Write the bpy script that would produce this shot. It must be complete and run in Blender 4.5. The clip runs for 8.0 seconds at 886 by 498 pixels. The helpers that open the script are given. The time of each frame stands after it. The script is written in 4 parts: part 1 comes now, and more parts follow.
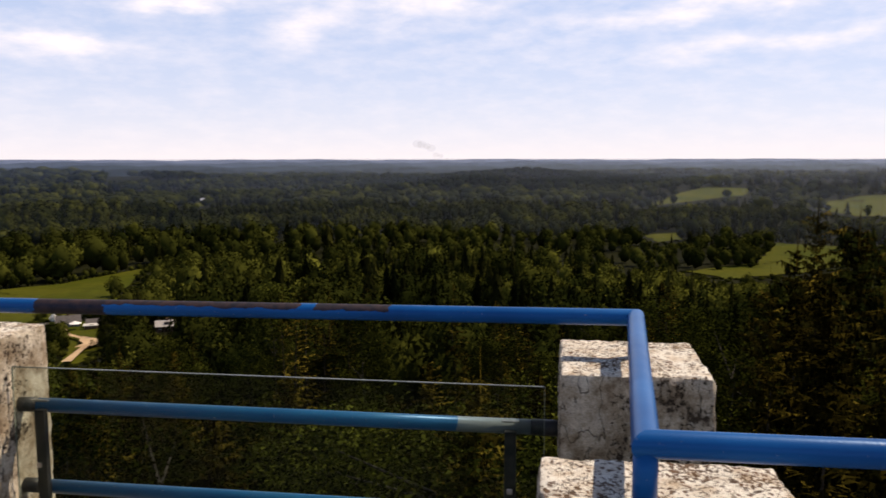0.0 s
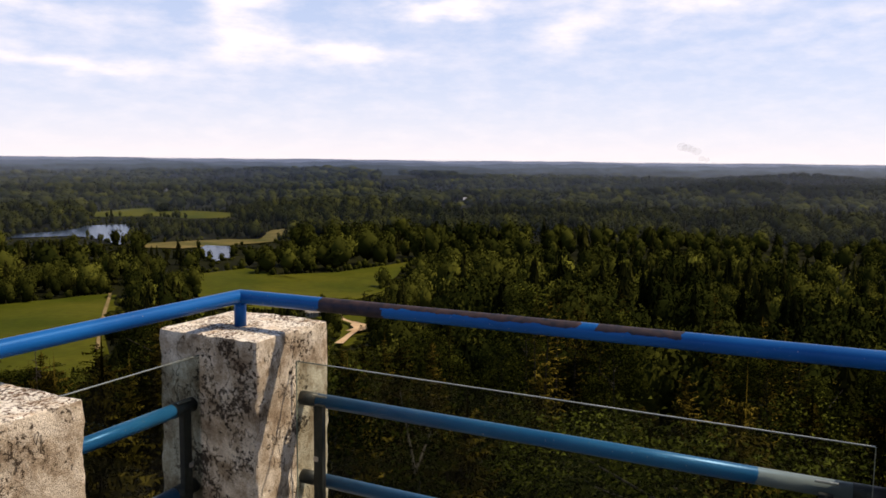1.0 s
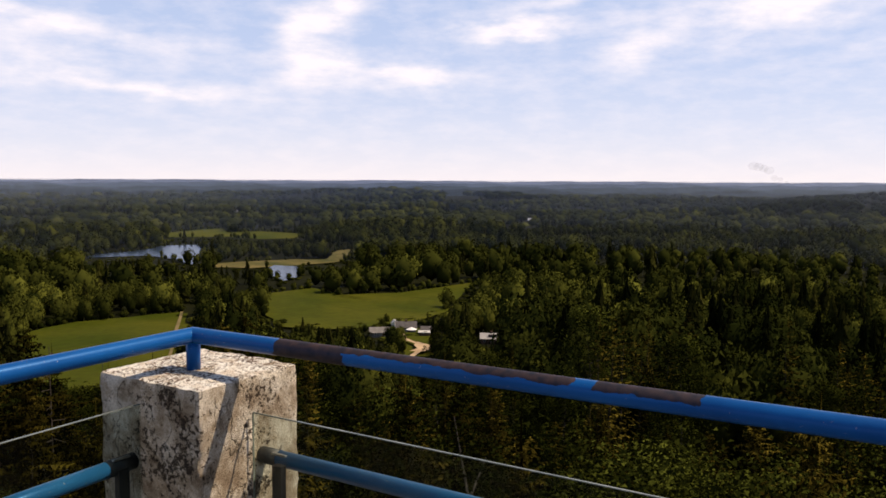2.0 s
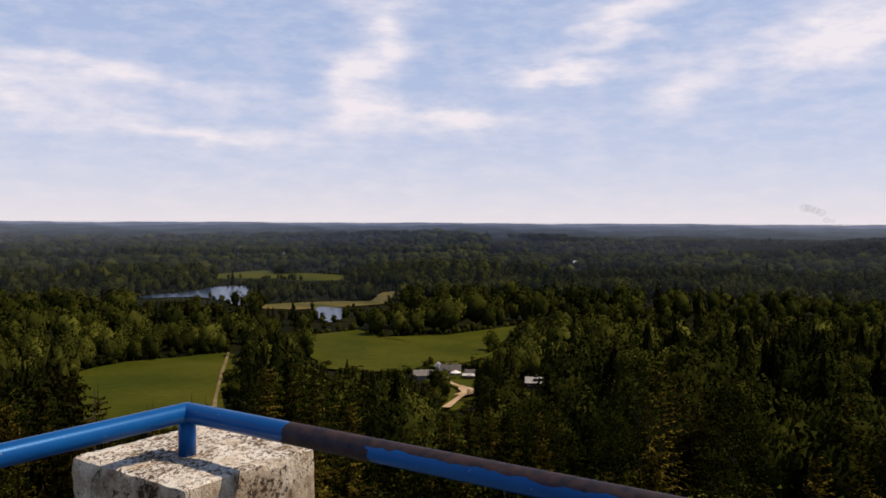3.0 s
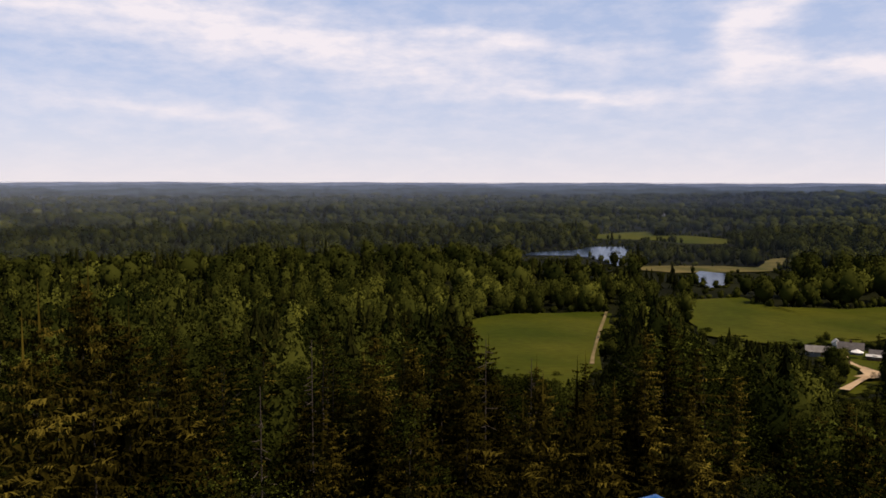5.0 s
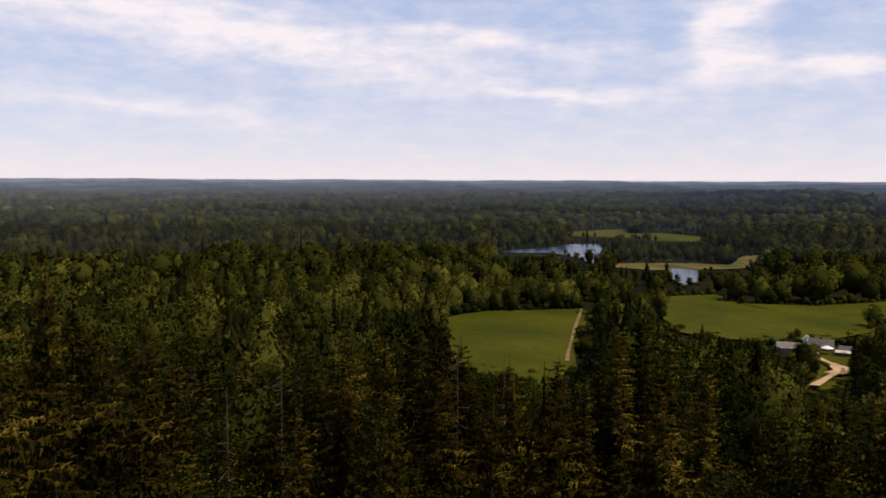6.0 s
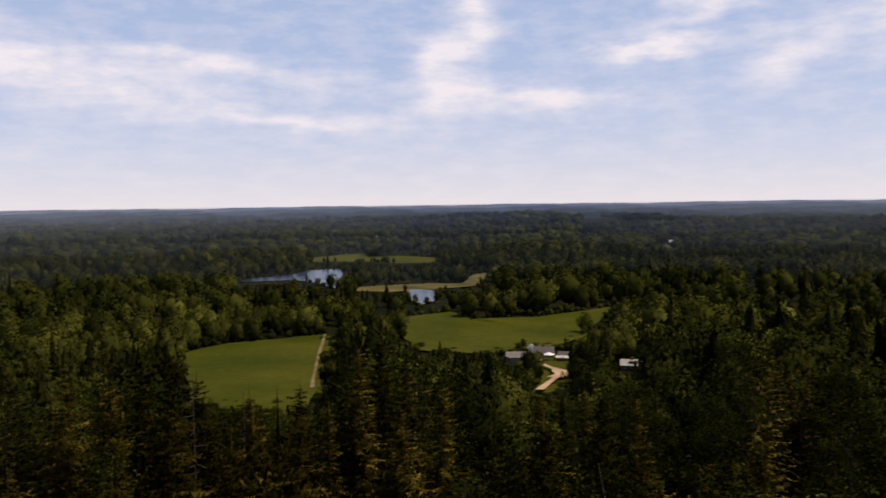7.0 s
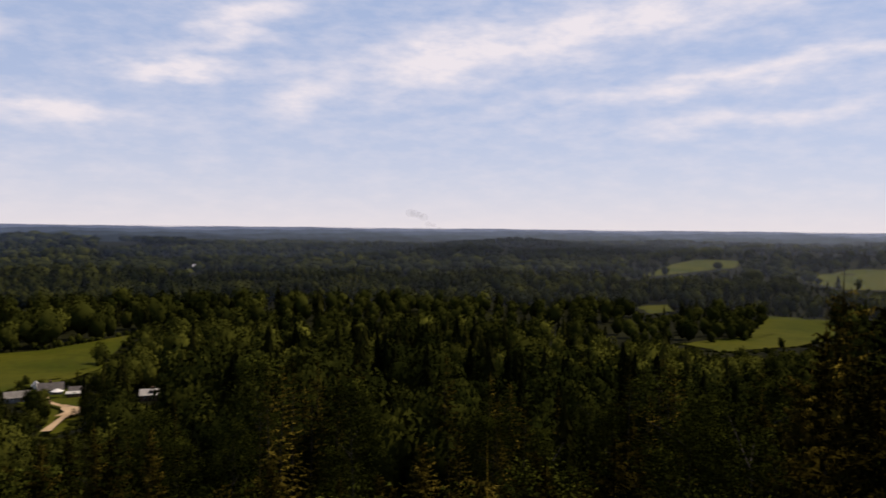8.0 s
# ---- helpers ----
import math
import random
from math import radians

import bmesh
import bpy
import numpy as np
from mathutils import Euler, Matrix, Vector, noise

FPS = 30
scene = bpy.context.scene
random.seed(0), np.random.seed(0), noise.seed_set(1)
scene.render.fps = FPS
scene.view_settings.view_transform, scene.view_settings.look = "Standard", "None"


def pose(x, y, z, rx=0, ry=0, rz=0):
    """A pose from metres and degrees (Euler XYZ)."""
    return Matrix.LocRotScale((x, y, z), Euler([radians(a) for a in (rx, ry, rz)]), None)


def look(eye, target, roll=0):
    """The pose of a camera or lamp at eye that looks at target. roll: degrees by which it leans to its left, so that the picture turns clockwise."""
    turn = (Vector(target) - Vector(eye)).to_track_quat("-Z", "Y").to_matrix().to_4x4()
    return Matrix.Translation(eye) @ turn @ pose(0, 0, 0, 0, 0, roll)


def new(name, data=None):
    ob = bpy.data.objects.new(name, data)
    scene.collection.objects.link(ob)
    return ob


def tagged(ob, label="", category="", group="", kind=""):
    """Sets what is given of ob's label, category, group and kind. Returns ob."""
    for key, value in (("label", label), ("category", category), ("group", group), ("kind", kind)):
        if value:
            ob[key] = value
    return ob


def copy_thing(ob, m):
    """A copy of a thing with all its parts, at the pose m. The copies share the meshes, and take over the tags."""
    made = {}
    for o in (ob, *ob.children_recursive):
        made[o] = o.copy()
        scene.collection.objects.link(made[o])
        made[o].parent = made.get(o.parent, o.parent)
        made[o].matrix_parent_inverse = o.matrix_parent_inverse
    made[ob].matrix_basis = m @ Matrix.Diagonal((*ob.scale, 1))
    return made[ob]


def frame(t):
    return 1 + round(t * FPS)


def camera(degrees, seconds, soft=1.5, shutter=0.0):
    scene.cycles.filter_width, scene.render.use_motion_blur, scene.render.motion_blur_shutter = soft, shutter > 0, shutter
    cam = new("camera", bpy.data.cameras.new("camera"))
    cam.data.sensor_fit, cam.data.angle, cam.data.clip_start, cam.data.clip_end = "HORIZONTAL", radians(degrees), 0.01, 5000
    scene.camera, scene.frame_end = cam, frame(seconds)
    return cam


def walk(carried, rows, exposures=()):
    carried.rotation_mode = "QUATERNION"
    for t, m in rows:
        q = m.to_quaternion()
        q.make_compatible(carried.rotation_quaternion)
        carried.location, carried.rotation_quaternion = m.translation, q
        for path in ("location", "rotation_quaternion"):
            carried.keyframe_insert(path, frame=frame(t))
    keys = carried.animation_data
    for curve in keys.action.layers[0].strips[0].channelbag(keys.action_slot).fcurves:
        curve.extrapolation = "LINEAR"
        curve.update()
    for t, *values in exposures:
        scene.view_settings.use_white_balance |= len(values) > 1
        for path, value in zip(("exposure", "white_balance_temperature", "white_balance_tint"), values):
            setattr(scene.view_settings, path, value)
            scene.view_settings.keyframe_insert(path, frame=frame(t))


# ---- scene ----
cam = camera(58.0, 8.0, soft=1.6, shutter=0.12)
PATH = [
    (0, (0.868, -2.275, 1.653), (0.586, -0.308, 1.428), -0.1),
    (0.5, (0.764, -2.175, 1.654), (0.092, -0.305, 1.428), 0.1),
    (1, (0.693, -2.055, 1.664), (-0.191, -0.275, 1.442), 0.6),
    (1.5, (0.728, -1.772, 1.659), (-0.222, -0.026, 1.444), 0.45),
    (2, (0.712, -1.437, 1.650), (-0.316, 0.270, 1.478), 0.3),
    (2.2, (0.653, -1.384, 1.661), (-0.393, 0.313, 1.504), 0.1),
    (3.3, (0.279, -0.732, 1.641), (-0.887, 0.892, 1.582), 0.9),
    (3.5, (0.207, -0.611, 1.651), (-0.998, 0.983, 1.561), 1.2),
    (4, (-0.061, -0.463, 1.660), (-1.453, 0.968, 1.539), 0.90),
    (4.5, (-0.366, -0.464, 1.660), (-2.003, 0.678, 1.537), 0.06),
    (4.7, (-0.455, -0.462, 1.660), (-2.179, 0.540, 1.517), -0.59),
    (5.8, (-0.720, -0.100, 1.690), (-2.473, 0.846, 1.506), 0.61),
    (6, (-0.700, -0.050, 1.700), (-2.413, 0.968, 1.526), 0.28),
    (6.5, (-0.550, 0.000, 1.700), (-2.132, 1.215, 1.554), -0.54),
    (7, (-0.300, 0.020, 1.700), (-1.605, 1.531, 1.588), -0.78),
    (7.5, (0.000, 0.020, 1.700), (-0.829, 1.838, 1.625), 0.22),
    (8, (0.250, 0.000, 1.700), (-0.014, 1.982, 1.647), 0.60),
]
EXPOSURES = [(t, e, w, 17) for t, e, w in ((0, 0.02, 7550), (1, 0.06, 7550), (1.5, 0.13, 7500), (2, -0.02, 7500), (2.2, -0.06, 7450), (3.5, -0.37, 7300), (4, -0.13, 7400), (4.5, -0.26, 7350), (6, -0.18, 7500), (7, -0.28, 7350), (8, -0.34, 7350))]
walk(cam, [(t, look(eye, target, roll)) for t, eye, target, roll in PATH], EXPOSURES)

# ---- light ----
SUN_WAY = Vector((0.60, 0.41, 1.0)).normalized()
SUN_UP, SUN_TURN = math.asin(SUN_WAY.z), math.atan2(SUN_WAY.x, SUN_WAY.y)
sun = new("sun", bpy.data.lights.new("sun", "SUN"))
sun.data.energy, sun.data.angle, sun.data.color = 5.0, radians(0.53), (1.0, 0.91, 0.76)
sun.matrix_world = look(SUN_WAY * 50, (0, 0, 0))

SKY = bpy.data.worlds.new("sky")
scene.world = SKY
SKY.use_nodes = True
# cirrus streaks: azimuth, height, half length, half thickness, tilt (degrees), strength
STREAKS = [
    (-26, 10.3, 4.0, 0.5, 2, 0.9), (-22, 13.6, 5.0, 1.2, 25, 0.8), (-18, 9.0, 2.4, 1.5, 20, 0.7),
    (3, 13.6, 14.0, 1.7, 10, 0.9), (-9, 12.0, 5.0, 1.9, 15, 0.6), (12, 10.4, 13.0, 0.8, 8, 0.8), (14, 7.7, 9.0, 0.7, 4, 0.6),
    (-36, 8.0, 6.0, 0.5, -3, 0.6), (-39.5, 11.0, 5.0, 2.0, 68, 0.9), (-34, 7.3, 7.0, 0.8, 2, 0.6),
    (-51, 6.0, 7.0, 0.5, -3, 0.7), (-71, 9.6, 15.0, 1.9, -9, 0.9), (-80, 4.8, 9.0, 0.9, -4, 0.6), (-56, 9.6, 8.0, 0.9, -5, 0.6),
    (-95, 12, 16.0, 2.0, -6, 0.7), (40, 12, 14.0, 2.0, 8, 0.7),
]


def build_sky():
    nt = SKY.node_tree
    nt.nodes.clear()
    N, L = nt.nodes.new, nt.links.new

    def op(kind, a, b=0.0, c=0.0):
        n = N("ShaderNodeMath")
        n.operation = kind
        for k, v in enumerate((a, b, c)):
            if isinstance(v, (int, float)):
                n.inputs[k].default_value = v
            else:
                L(v, n.inputs[k])
        return n.outputs[0]

    co = N("ShaderNodeTexCoord")
    sep = N("ShaderNodeSeparateXYZ")
    L(co.outputs["Generated"], sep.inputs[0])
    x, y, z = sep.outputs
    az = op("MULTIPLY", op("ARCTAN2", x, y), 180 / math.pi)
    el = op("MULTIPLY", op("ARCSINE", z), 180 / math.pi)
    comb = N("ShaderNodeCombineXYZ")
    L(op("MULTIPLY", az, 0.10), comb.inputs[0])
    L(op("MULTIPLY", el, 0.28), comb.inputs[1])
    warp = N("ShaderNodeTexNoise")
    warp.inputs["Scale"].default_value, warp.inputs["Detail"].default_value = 1.6, 5
    L(comb.outputs[0], warp.inputs["Vector"])
    wsep = N("ShaderNodeSeparateColor")
    L(warp.outputs["Color"], wsep.inputs[0])
    az2 = op("ADD", az, op("MULTIPLY", op("SUBTRACT", wsep.outputs[0], 0.5), 8))
    el2 = op("ADD", el, op("MULTIPLY", op("SUBTRACT", wsep.outputs[1], 0.5), 3.5))
    total = None
    for a, e, half, thick, tilt, power in STREAKS:
        c, s = math.cos(radians(tilt)), math.sin(radians(tilt))
        da, de = op("SUBTRACT", az2, a), op("SUBTRACT", el2, e)
        u = op("MULTIPLY", op("ADD", op("MULTIPLY", da, c), op("MULTIPLY", de, s)), 1 / half)
        v = op("MULTIPLY", op("SUBTRACT", op("MULTIPLY", de, c), op("MULTIPLY", da, s)), 1 / thick)
        r2 = op("ADD", op("MULTIPLY", u, u), op("MULTIPLY", v, v))
        m = op("MULTIPLY", op("EXPONENT", op("MULTIPLY", r2, -1)), power)
        total = m if total is None else op("ADD", total, m)
    fine = N("ShaderNodeTexNoise")
    fine.inputs["Scale"].default_value, fine.inputs["Detail"].default_value = 3.5, 8
    fine.inputs["Roughness"].default_value = 0.6
    L(comb.outputs[0], fine.inputs["Vector"])
    veil = op("MULTIPLY", op("SUBTRACT", fine.outputs[0], 0.42), 0.9)
    mask = op("MULTIPLY", total, op("ADD", op("MULTIPLY", fine.outputs[0], 1.0), 0.35))
    mask = op("ADD", mask, veil)
    # the cirrus lies low, round the horizon; overhead the sky is clear
    fade = op("EXPONENT", op("MULTIPLY", op("MAXIMUM", op("SUBTRACT", el, 18.0), 0.0), -0.12))
    mask = op("MULTIPLY", op("MINIMUM", op("MAXIMUM", mask, 0.0), 0.9), fade)
    sky = N("ShaderNodeTexSky")
    sky.sky_type, sky.sun_disc = "NISHITA", False
    sky.sun_elevation, sky.sun_rotation = SUN_UP, SUN_TURN
    sky.altitude, sky.air_density, sky.dust_density, sky.ozone_density = 300, 0.7, 0.5, 1.5
    pale = N("ShaderNodeMix")
    pale.data_type = "RGBA"
    L(op("MULTIPLY", fade, 0.7), pale.inputs[0])
    L(sky.outputs[0], pale.inputs[6])
    pale.inputs[7].default_value = (*PALE, 1)
    mix = N("ShaderNodeMix")
    mix.data_type = "RGBA"
    L(mask, mix.inputs[0])
    L(pale.outputs[2], mix.inputs[6])
    mix.inputs[7].default_value = (*CLOUD, 1)
    # thin summer haze low over the horizon
    low = op("EXPONENT", op("MULTIPLY", op("MAXIMUM", el, 0.0), -0.22))
    mix2 = N("ShaderNodeMix")
    mix2.data_type = "RGBA"
    L(op("MULTIPLY", low, 0.75), mix2.inputs[0])
    L(mix.outputs[2], mix2.inputs[6])
    mix2.inputs[7].default_value = (*HAZE, 1)
    bg = N("ShaderNodeBackground")
    bg.inputs[1].default_value = SKY_STRENGTH
    L(mix2.outputs[2], bg.inputs[0])
    out = N("ShaderNodeOutputWorld")
    L(bg.outputs[0], out.inputs[0])


CLOUD, HAZE, PALE, SKY_STRENGTH = (8.6, 8.8, 9.9), (8.5, 8.4, 9.0), (4.3, 6.1, 9.7), 0.12
build_sky()


# ---- materials ----
def material(name, rough=0.7, metal=0.0):
    m = bpy.data.materials.new(name)
    m.use_nodes = True
    nt = m.node_tree
    b = nt.nodes["Principled BSDF"]
    b.inputs["Roughness"].default_value, b.inputs["Metallic"].default_value = rough, metal
    if rough > 0.85:
        b.inputs["Specular IOR Level"].default_value = 0.03
    return m, nt, b


def noise_node(nt, scale, detail=4, rough=0.55, coords="Object", stretch=None):
    co = nt.nodes.new("ShaderNodeTexCoord")
    n = nt.nodes.new("ShaderNodeTexNoise")
    n.inputs["Scale"].default_value, n.inputs["Detail"].default_value, n.inputs["Roughness"].default_value = scale, detail, rough
    if stretch:
        mp = nt.nodes.new("ShaderNodeMapping")
        mp.inputs["Scale"].default_value = stretch
        nt.links.new(co.outputs[coords], mp.inputs[0])
        nt.links.new(mp.outputs[0], n.inputs["Vector"])
    else:
        nt.links.new(co.outputs[coords], n.inputs["Vector"])
    return n.outputs[0]


def ramp(nt, src, *stops):
    r = nt.nodes.new("ShaderNodeValToRGB")
    while len(r.color_ramp.elements) < len(stops):
        r.color_ramp.elements.new(0.5)
    for e, (p, c) in zip(r.color_ramp.elements, stops):
        e.position, e.color = p, (*c, 1) if len(c) == 3 else c
    nt.links.new(src, r.inputs[0])
    return r.outputs[0]


def mixed(nt, fac, a, b, how="MIX"):
    m = nt.nodes.new("ShaderNodeMix")
    m.data_type, m.blend_type = "RGBA", how
    for k, v in ((0, fac), (6, a), (7, b)):
        if isinstance(v, (int, float)):
            m.inputs[k].default_value = v
        elif isinstance(v, tuple):
            m.inputs[k].default_value = (*v, 1)
        else:
            nt.links.new(v, m.inputs[k])
    return m.outputs[2]


def calc(nt, how, a, b=0.0, c=0.0):
    m = nt.nodes.new("ShaderNodeMath")
    m.operation = how
    for k, v in enumerate((a, b, c)):
        if isinstance(v, (int, float)):
            m.inputs[k].default_value = v
        else:
            nt.links.new(v, m.inputs[k])
    return m.outputs[0]


def bump(nt, b, src, strength, distance):
    n = nt.nodes.new("ShaderNodeBump")
    n.inputs["Strength"].default_value, n.inputs["Distance"].default_value = strength, distance
    nt.links.new(src, n.inputs["Height"])
    nt.links.new(n.outputs[0], b.inputs["Normal"])


def plain(name, c1, c2, scale, rough=0.8, metal=0.0, relief=0.0, fine=None):
    """A surface whose colour wanders between two tones, with a finer grain on top."""
    m, nt, b = material(name, rough, metal)
    big = ramp(nt, noise_node(nt, scale, 4), (0.35, c1), (0.65, c2))
    grain = noise_node(nt, fine or scale * 9, 5)
    col = mixed(nt, 0.5, big, ramp(nt, grain, (0.3, (0.35, 0.35, 0.35)), (0.7, (0.65, 0.65, 0.65))), "OVERLAY")
    nt.links.new(col, b.inputs["Base Color"])
    if relief:
        bump(nt, b, grain, 0.6, relief)
    return m


def foliage(name, dark, light, glow=0.35, rough=0.55, single=False):
    """Leaves: tone by tree (a tint stored on the mesh), by object and by leaf; some light comes through."""
    m, nt, b = material(name, rough)
    att = nt.nodes.new("ShaderNodeAttribute")
    att.attribute_name = "tint"
    info = nt.nodes.new("ShaderNodeObjectInfo")
    isl = nt.nodes.new("ShaderNodeNewGeometry")
    if single:
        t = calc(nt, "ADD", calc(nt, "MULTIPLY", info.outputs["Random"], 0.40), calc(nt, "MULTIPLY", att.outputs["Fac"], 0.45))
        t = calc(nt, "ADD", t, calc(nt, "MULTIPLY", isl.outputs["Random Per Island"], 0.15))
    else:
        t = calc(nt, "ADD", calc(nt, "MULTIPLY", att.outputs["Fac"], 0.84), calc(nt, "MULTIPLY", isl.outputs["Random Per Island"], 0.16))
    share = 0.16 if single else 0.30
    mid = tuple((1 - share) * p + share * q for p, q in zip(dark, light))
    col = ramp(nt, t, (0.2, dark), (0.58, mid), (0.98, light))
    nt.links.new(col, b.inputs["Base Color"])
    b.inputs["Specular IOR Level"].default_value = 0.0
    tr = nt.nodes.new("ShaderNodeBsdfTranslucent")
    nt.links.new(mixed(nt, 1.0, col, (1.0, 1.0, 0.45), "MULTIPLY"), tr.inputs[0])
    mx = nt.nodes.new("ShaderNodeMixShader")
    mx.inputs[0].default_value = glow
    nt.links.new(b.outputs[0], mx.inputs[1])
    nt.links.new(tr.outputs[0], mx.inputs[2])
    nt.links.new(mx.outputs[0], nt.nodes["Material Output"].inputs[0])
    return m


def worn_paint(name, blue, faded, chalk, rust_x=None, bare_x=None):
    """Glossy blue paint on a steel pipe, chalky in places, rubbed through to rust on a stretch of the pipe."""
    m, nt, b = material(name, 0.28)
    geo = nt.nodes.new("ShaderNodeNewGeometry")
    sep = nt.nodes.new("ShaderNodeSeparateXYZ")
    nt.links.new(geo.outputs["Position"], sep.inputs[0])
    wob = noise_node(nt, 14, 5)
    col = ramp(nt, noise_node(nt, 3.0, 5), (0.3, blue), (0.75, faded))
    specks = ramp(nt, noise_node(nt, 60, 4, 0.7), (0.66, (0, 0, 0)), (0.72, (1, 1, 1)))
    col = mixed(nt, calc(nt, "MULTIPLY", specks, chalk), col, (0.5, 0.42, 0.36))
    rough = calc(nt, "ADD", calc(nt, "MULTIPLY", wob, 0.14), 0.26)
    b.inputs["Specular IOR Level"].default_value = 0.50
    b.inputs["Specular Tint"].default_value = (0.18, 0.50, 1.0, 1)
    if rust_x:
        x0, x1, x2, x3, zc = rust_x
        xw = calc(nt, "ADD", sep.outputs[0], calc(nt, "MULTIPLY", calc(nt, "SUBTRACT", wob, 0.5), 0.14))
        zw = calc(nt, "ADD", sep.outputs[2], calc(nt, "MULTIPLY", calc(nt, "SUBTRACT", wob, 0.5), 0.03))
        one = calc(nt, "MULTIPLY", calc(nt, "GREATER_THAN", xw, x0), calc(nt, "LESS_THAN", xw, x1))
        two = calc(nt, "MULTIPLY", calc(nt, "GREATER_THAN", xw, x2), calc(nt, "LESS_THAN", xw, x3))
        low = calc(nt, "MULTIPLY", one, calc(nt, "LESS_THAN", xw, x0 + 0.30))
        top = calc(nt, "GREATER_THAN", zw, zc)
        rust = calc(nt, "MAXIMUM", calc(nt, "MULTIPLY", calc(nt, "MAXIMUM", one, two), top), low)
        rc = ramp(nt, noise_node(nt, 35, 5), (0.3, (0.012, 0.008, 0.006)), (0.7, (0.055, 0.028, 0.017)))
        col = mixed(nt, rust, col, rc)
        rough = calc(nt, "ADD", rough, calc(nt, "MULTIPLY", rust, 0.3))
    if bare_x:
        xw = calc(nt, "ADD", sep.outputs[0], calc(nt, "MULTIPLY", calc(nt, "SUBTRACT", wob, 0.5), 0.1))
        bare = calc(nt, "MULTIPLY", calc(nt, "GREATER_THAN", xw, bare_x[0]), calc(nt, "LESS_THAN", xw, bare_x[1]))
        col = mixed(nt, bare, col, (0.15, 0.18, 0.20))
    nt.links.new(col, b.inputs["Base Color"])
    nt.links.new(rough, b.inputs["Roughness"])
    bump(nt, b, noise_node(nt, 90, 4), 0.15, 0.002)
    return m


def concrete():
    """Whitewashed concrete, paler on top and browner on the sides; dark pits, flakes and cracks."""
    m, nt, b = material("flaking_concrete", 0.92)
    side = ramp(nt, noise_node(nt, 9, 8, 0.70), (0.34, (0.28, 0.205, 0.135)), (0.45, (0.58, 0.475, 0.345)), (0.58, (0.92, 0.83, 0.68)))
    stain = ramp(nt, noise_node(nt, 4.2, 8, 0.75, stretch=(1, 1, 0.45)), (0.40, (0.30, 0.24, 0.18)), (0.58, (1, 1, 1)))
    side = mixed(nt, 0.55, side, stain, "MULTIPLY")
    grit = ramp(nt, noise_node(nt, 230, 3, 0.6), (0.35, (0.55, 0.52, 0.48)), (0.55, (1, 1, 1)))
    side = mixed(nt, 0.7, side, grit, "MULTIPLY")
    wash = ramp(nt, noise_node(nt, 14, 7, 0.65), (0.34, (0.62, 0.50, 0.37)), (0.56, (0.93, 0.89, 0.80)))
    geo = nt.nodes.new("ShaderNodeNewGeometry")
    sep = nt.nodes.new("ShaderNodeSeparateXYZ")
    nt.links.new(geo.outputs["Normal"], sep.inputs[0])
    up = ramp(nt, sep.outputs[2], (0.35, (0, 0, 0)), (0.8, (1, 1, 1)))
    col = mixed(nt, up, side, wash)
    # rusty chips on the top, small dark pits in drifts on the sides
    area = calc(nt, "SUBTRACT", noise_node(nt, 5, 5, 0.65), 0.5)
    chips = calc(nt, "ADD", noise_node(nt, 84, 6, 0.66, stretch=(1.0, 0.8, 1)), calc(nt, "MULTIPLY", area, 0.45))
    chips = ramp(nt, chips, (0.535, (0, 0, 0)), (0.55, (1, 1, 1)))
    pits = calc(nt, "ADD", noise_node(nt, 58, 7, 0.74), calc(nt, "MULTIPLY", area, 0.85))
    pits = ramp(nt, pits, (0.575, (0, 0, 0)), (0.597, (1, 1, 1)))
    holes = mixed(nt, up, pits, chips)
    # hairline cracks that wander down the faces
    split = calc(nt, "ABSOLUTE", calc(nt, "SUBTRACT", noise_node(nt, 3.4, 4, 0.6, stretch=(1.6, 1.6, 0.7)), 0.5))
    holes = calc(nt, "MAXIMUM", holes, ramp(nt, split, (0.0, (0.8, 0.8, 0.8)), (0.006, (0, 0, 0))))
    pit = ramp(nt, noise_node(nt, 20, 4), (0.3, (0.014, 0.011, 0.009)), (0.7, (0.065, 0.045, 0.032)))
    rusty = ramp(nt, noise_node(nt, 16, 4), (0.3, (0.026, 0.015, 0.010)), (0.7, (0.20, 0.098, 0.045)))
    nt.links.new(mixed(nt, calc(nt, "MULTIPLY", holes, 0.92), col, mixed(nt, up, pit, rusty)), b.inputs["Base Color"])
    grain = calc(nt, "SUBTRACT", noise_node(nt, 130, 5, 0.7), calc(nt, "MULTIPLY", holes, 1.2))
    bump(nt, b, grain, 1.0, 0.012)
    return m


CONCRETE = concrete()
BLUE_TOP = worn_paint("blue_paint", (0.0, 0.052, 0.200), (0.0, 0.094, 0.310), 0.3)
BLUE_RUST = worn_paint("blue_paint_rubbed", (0.0, 0.052, 0.200), (0.0, 0.094, 0.310), 0.5, rust_x=(-1.18, -0.10, -0.03, 0.26, 1.091))
BLUE_OLD = worn_paint("blue_paint_faded", (0.003, 0.068, 0.19), (0.012, 0.105, 0.235), 0.9, bare_x=(0.50, 0.82))
STEEL = plain("dark_steel", (0.02, 0.022, 0.024), (0.05, 0.05, 0.05), 20, 0.5, 0.6, 0.001)
BOLT = plain("bolt_metal", (0.25, 0.25, 0.24), (0.4, 0.39, 0.37), 40, 0.4, 0.9)
FLOOR = plain("deck_concrete", (0.11, 0.104, 0.095), (0.175, 0.165, 0.152), 2.0, 0.9, 0.0, 0.003)
SHAFT = plain("tower_plaster", (0.55, 0.54, 0.5), (0.68, 0.66, 0.62), 0.8, 0.9, 0.0, 0.003)
